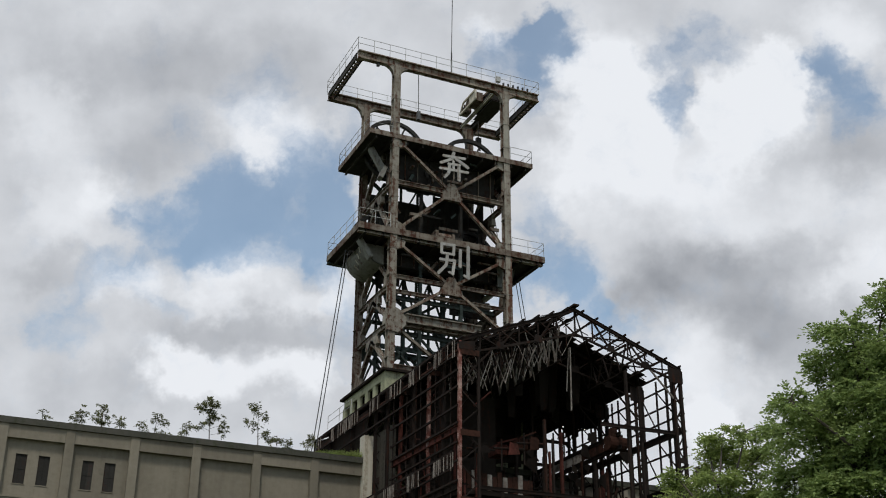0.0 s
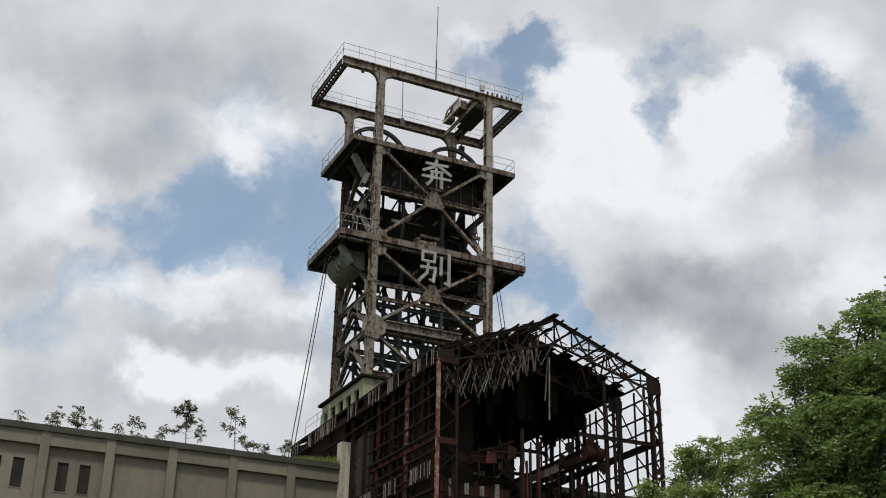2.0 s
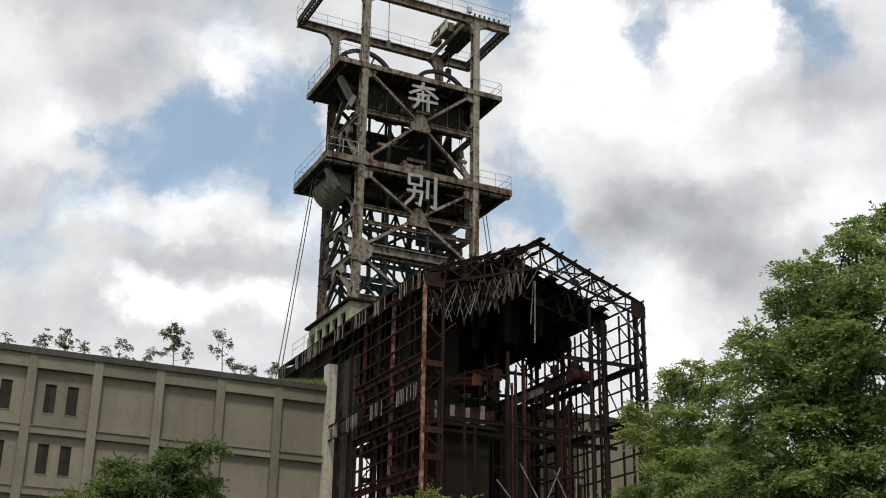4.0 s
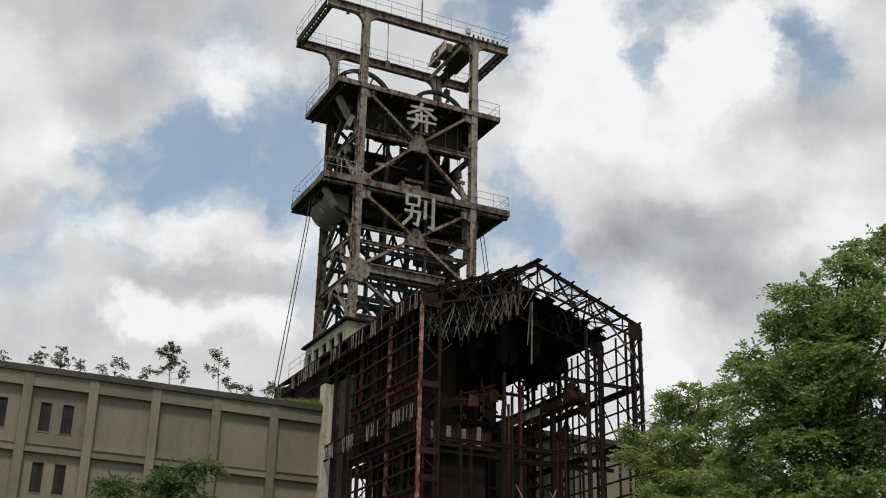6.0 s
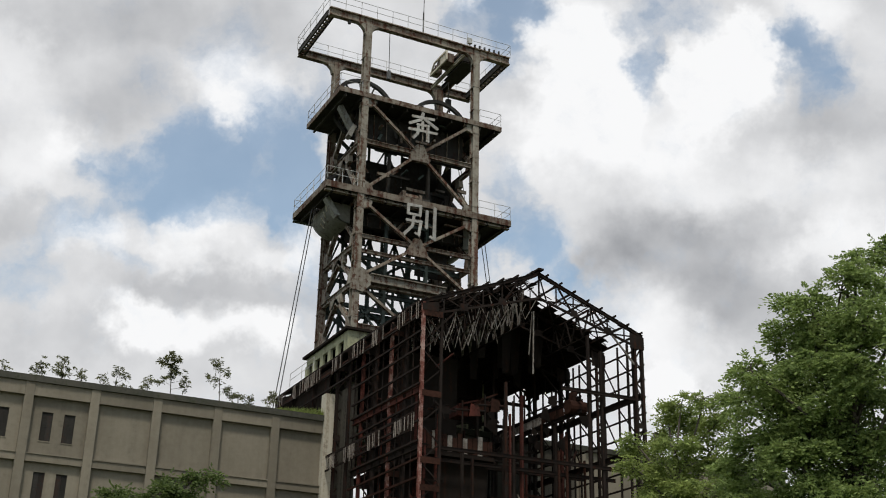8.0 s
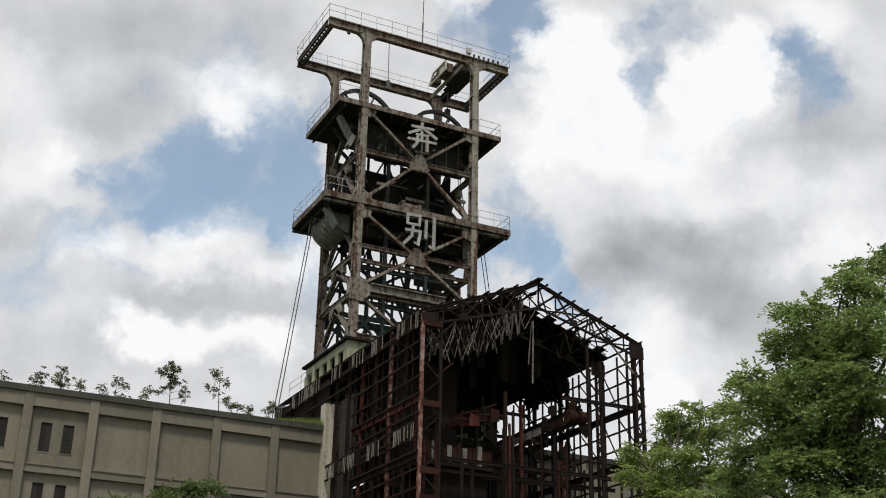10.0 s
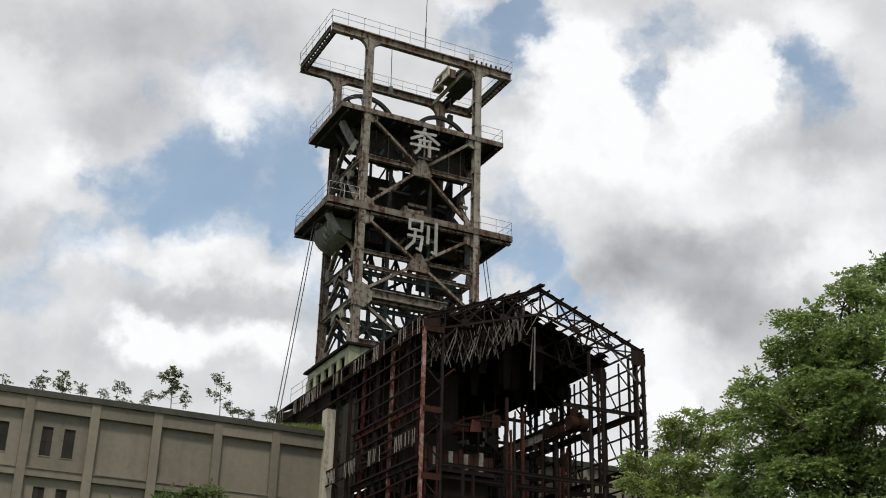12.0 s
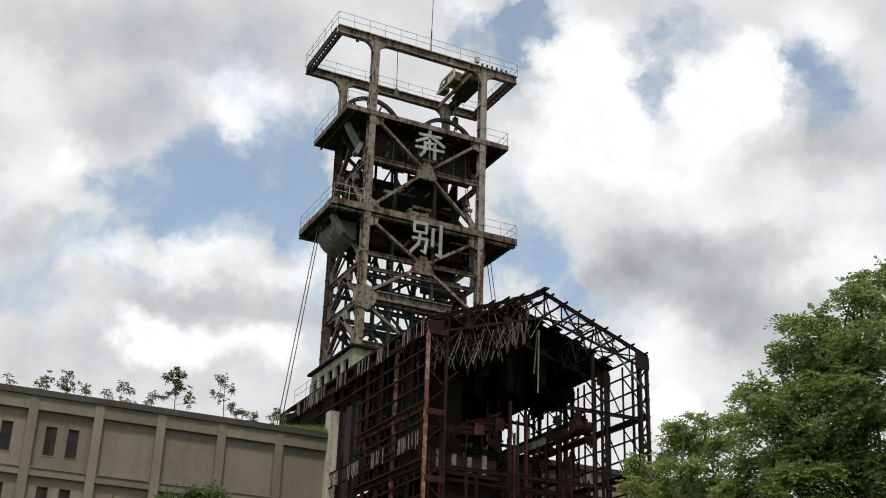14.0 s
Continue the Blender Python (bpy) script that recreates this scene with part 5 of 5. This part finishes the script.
# saplings that grow along the parapet
for i, (x, h, thick) in enumerate(((6.74, 0.57, 0.70), (8.66, 1.24, 0.88), (10.00, 1.42, 0.88), (11.00, 0.82, 0.70), (12.12, 0.71, 0.44), (13.05, 1.27, 0.97), (14.83, 1.11, 0.53), (16.29, 2.99, 1.14), (19.17, 2.93, 0.49), (20.36, 0.87, 1.06), (21.07, 0.68, 0.88), (22.21, 1.10, 0.88))):
    y = WY + 0.75 + 0.15 * math.sin(i * 2.1)
    s = thing("roof_sapling", (x, y, TOP - 0.55), "thin self-sown sapling on the parapet roof", "sapling", "saplings on the roof")
    gen = np.random.default_rng(40 + i)
    stem = Shape()
    b0 = (x, y, TOP - 0.56)
    tip = (x + rng.uniform(-0.15, 0.25) * h * 0.4, y, TOP + h * 0.92)
    limb(stem, b0, tip, 0.035, 0.008, 5)
    cs = []
    for j in range(int(3 + h * 3)):
        t = 0.3 + 0.7 * (j + 0.5) / (3 + h * 3)
        p = Vector(b0).lerp(Vector(tip), t)
        e = p + Vector((rng.uniform(-1, 1) * 0.5 * (1.25 - 0.8 * t) * (h * 0.5 + 0.4), rng.uniform(-0.3, 0.3), rng.uniform(0.1, 0.35)))
        limb(stem, p, e, 0.014, 0.005, 4)
        cs.append((*e, rng.uniform(0.15, 0.24) * (0.85 + 0.16 * h)))
    part("stem", stem, BARK, s)
    q, tw = sprays(gen, cs, 430 * thick, 0.13, 5, 0.18)
    if len(q):
        me = bpy.data.meshes.new("leaves")
        me.from_pydata((q - np.array(s.location)).tolist(), [], [(k, k + 1, k + 2, k + 3) for k in range(0, len(q), 4)])
        me.materials.append(LEAF_DULL)
        lv = new("leaves", me)
        lv.parent = s
        lv["kind"] = "stuff"
# grass tufts on the roof by the pier
gen = np.random.default_rng(77)
verts, faces = [], []
for k in range(1500):
    bx, by = gen.uniform(22.6, 25.5), WY + gen.uniform(0.05, 0.45) if gen.random() < 0.6 else WY + gen.uniform(0.6, 1.6)
    h, a = gen.uniform(0.15, 0.6) * (0.4 + 0.6 * (bx - 22.6) / 2.9), gen.uniform(0, 6.28)
    dx, dy = math.cos(a) * 0.02, math.sin(a) * 0.02
    lx, ly = gen.normal() * 0.15, gen.normal() * 0.12 - 0.04
    n0 = len(verts)
    verts += [(bx - dx, by - dy, TOP - 0.02), (bx + dx, by + dy, TOP - 0.02), (bx + lx, by + ly, TOP + h)]
    faces.append((n0, n0 + 1, n0 + 2))
tagged(new("grass", mesh_of("grass", verts, faces, LEAF_PALE)), "yellow-green grass along the concrete parapet roof", "grass", kind="stuff")
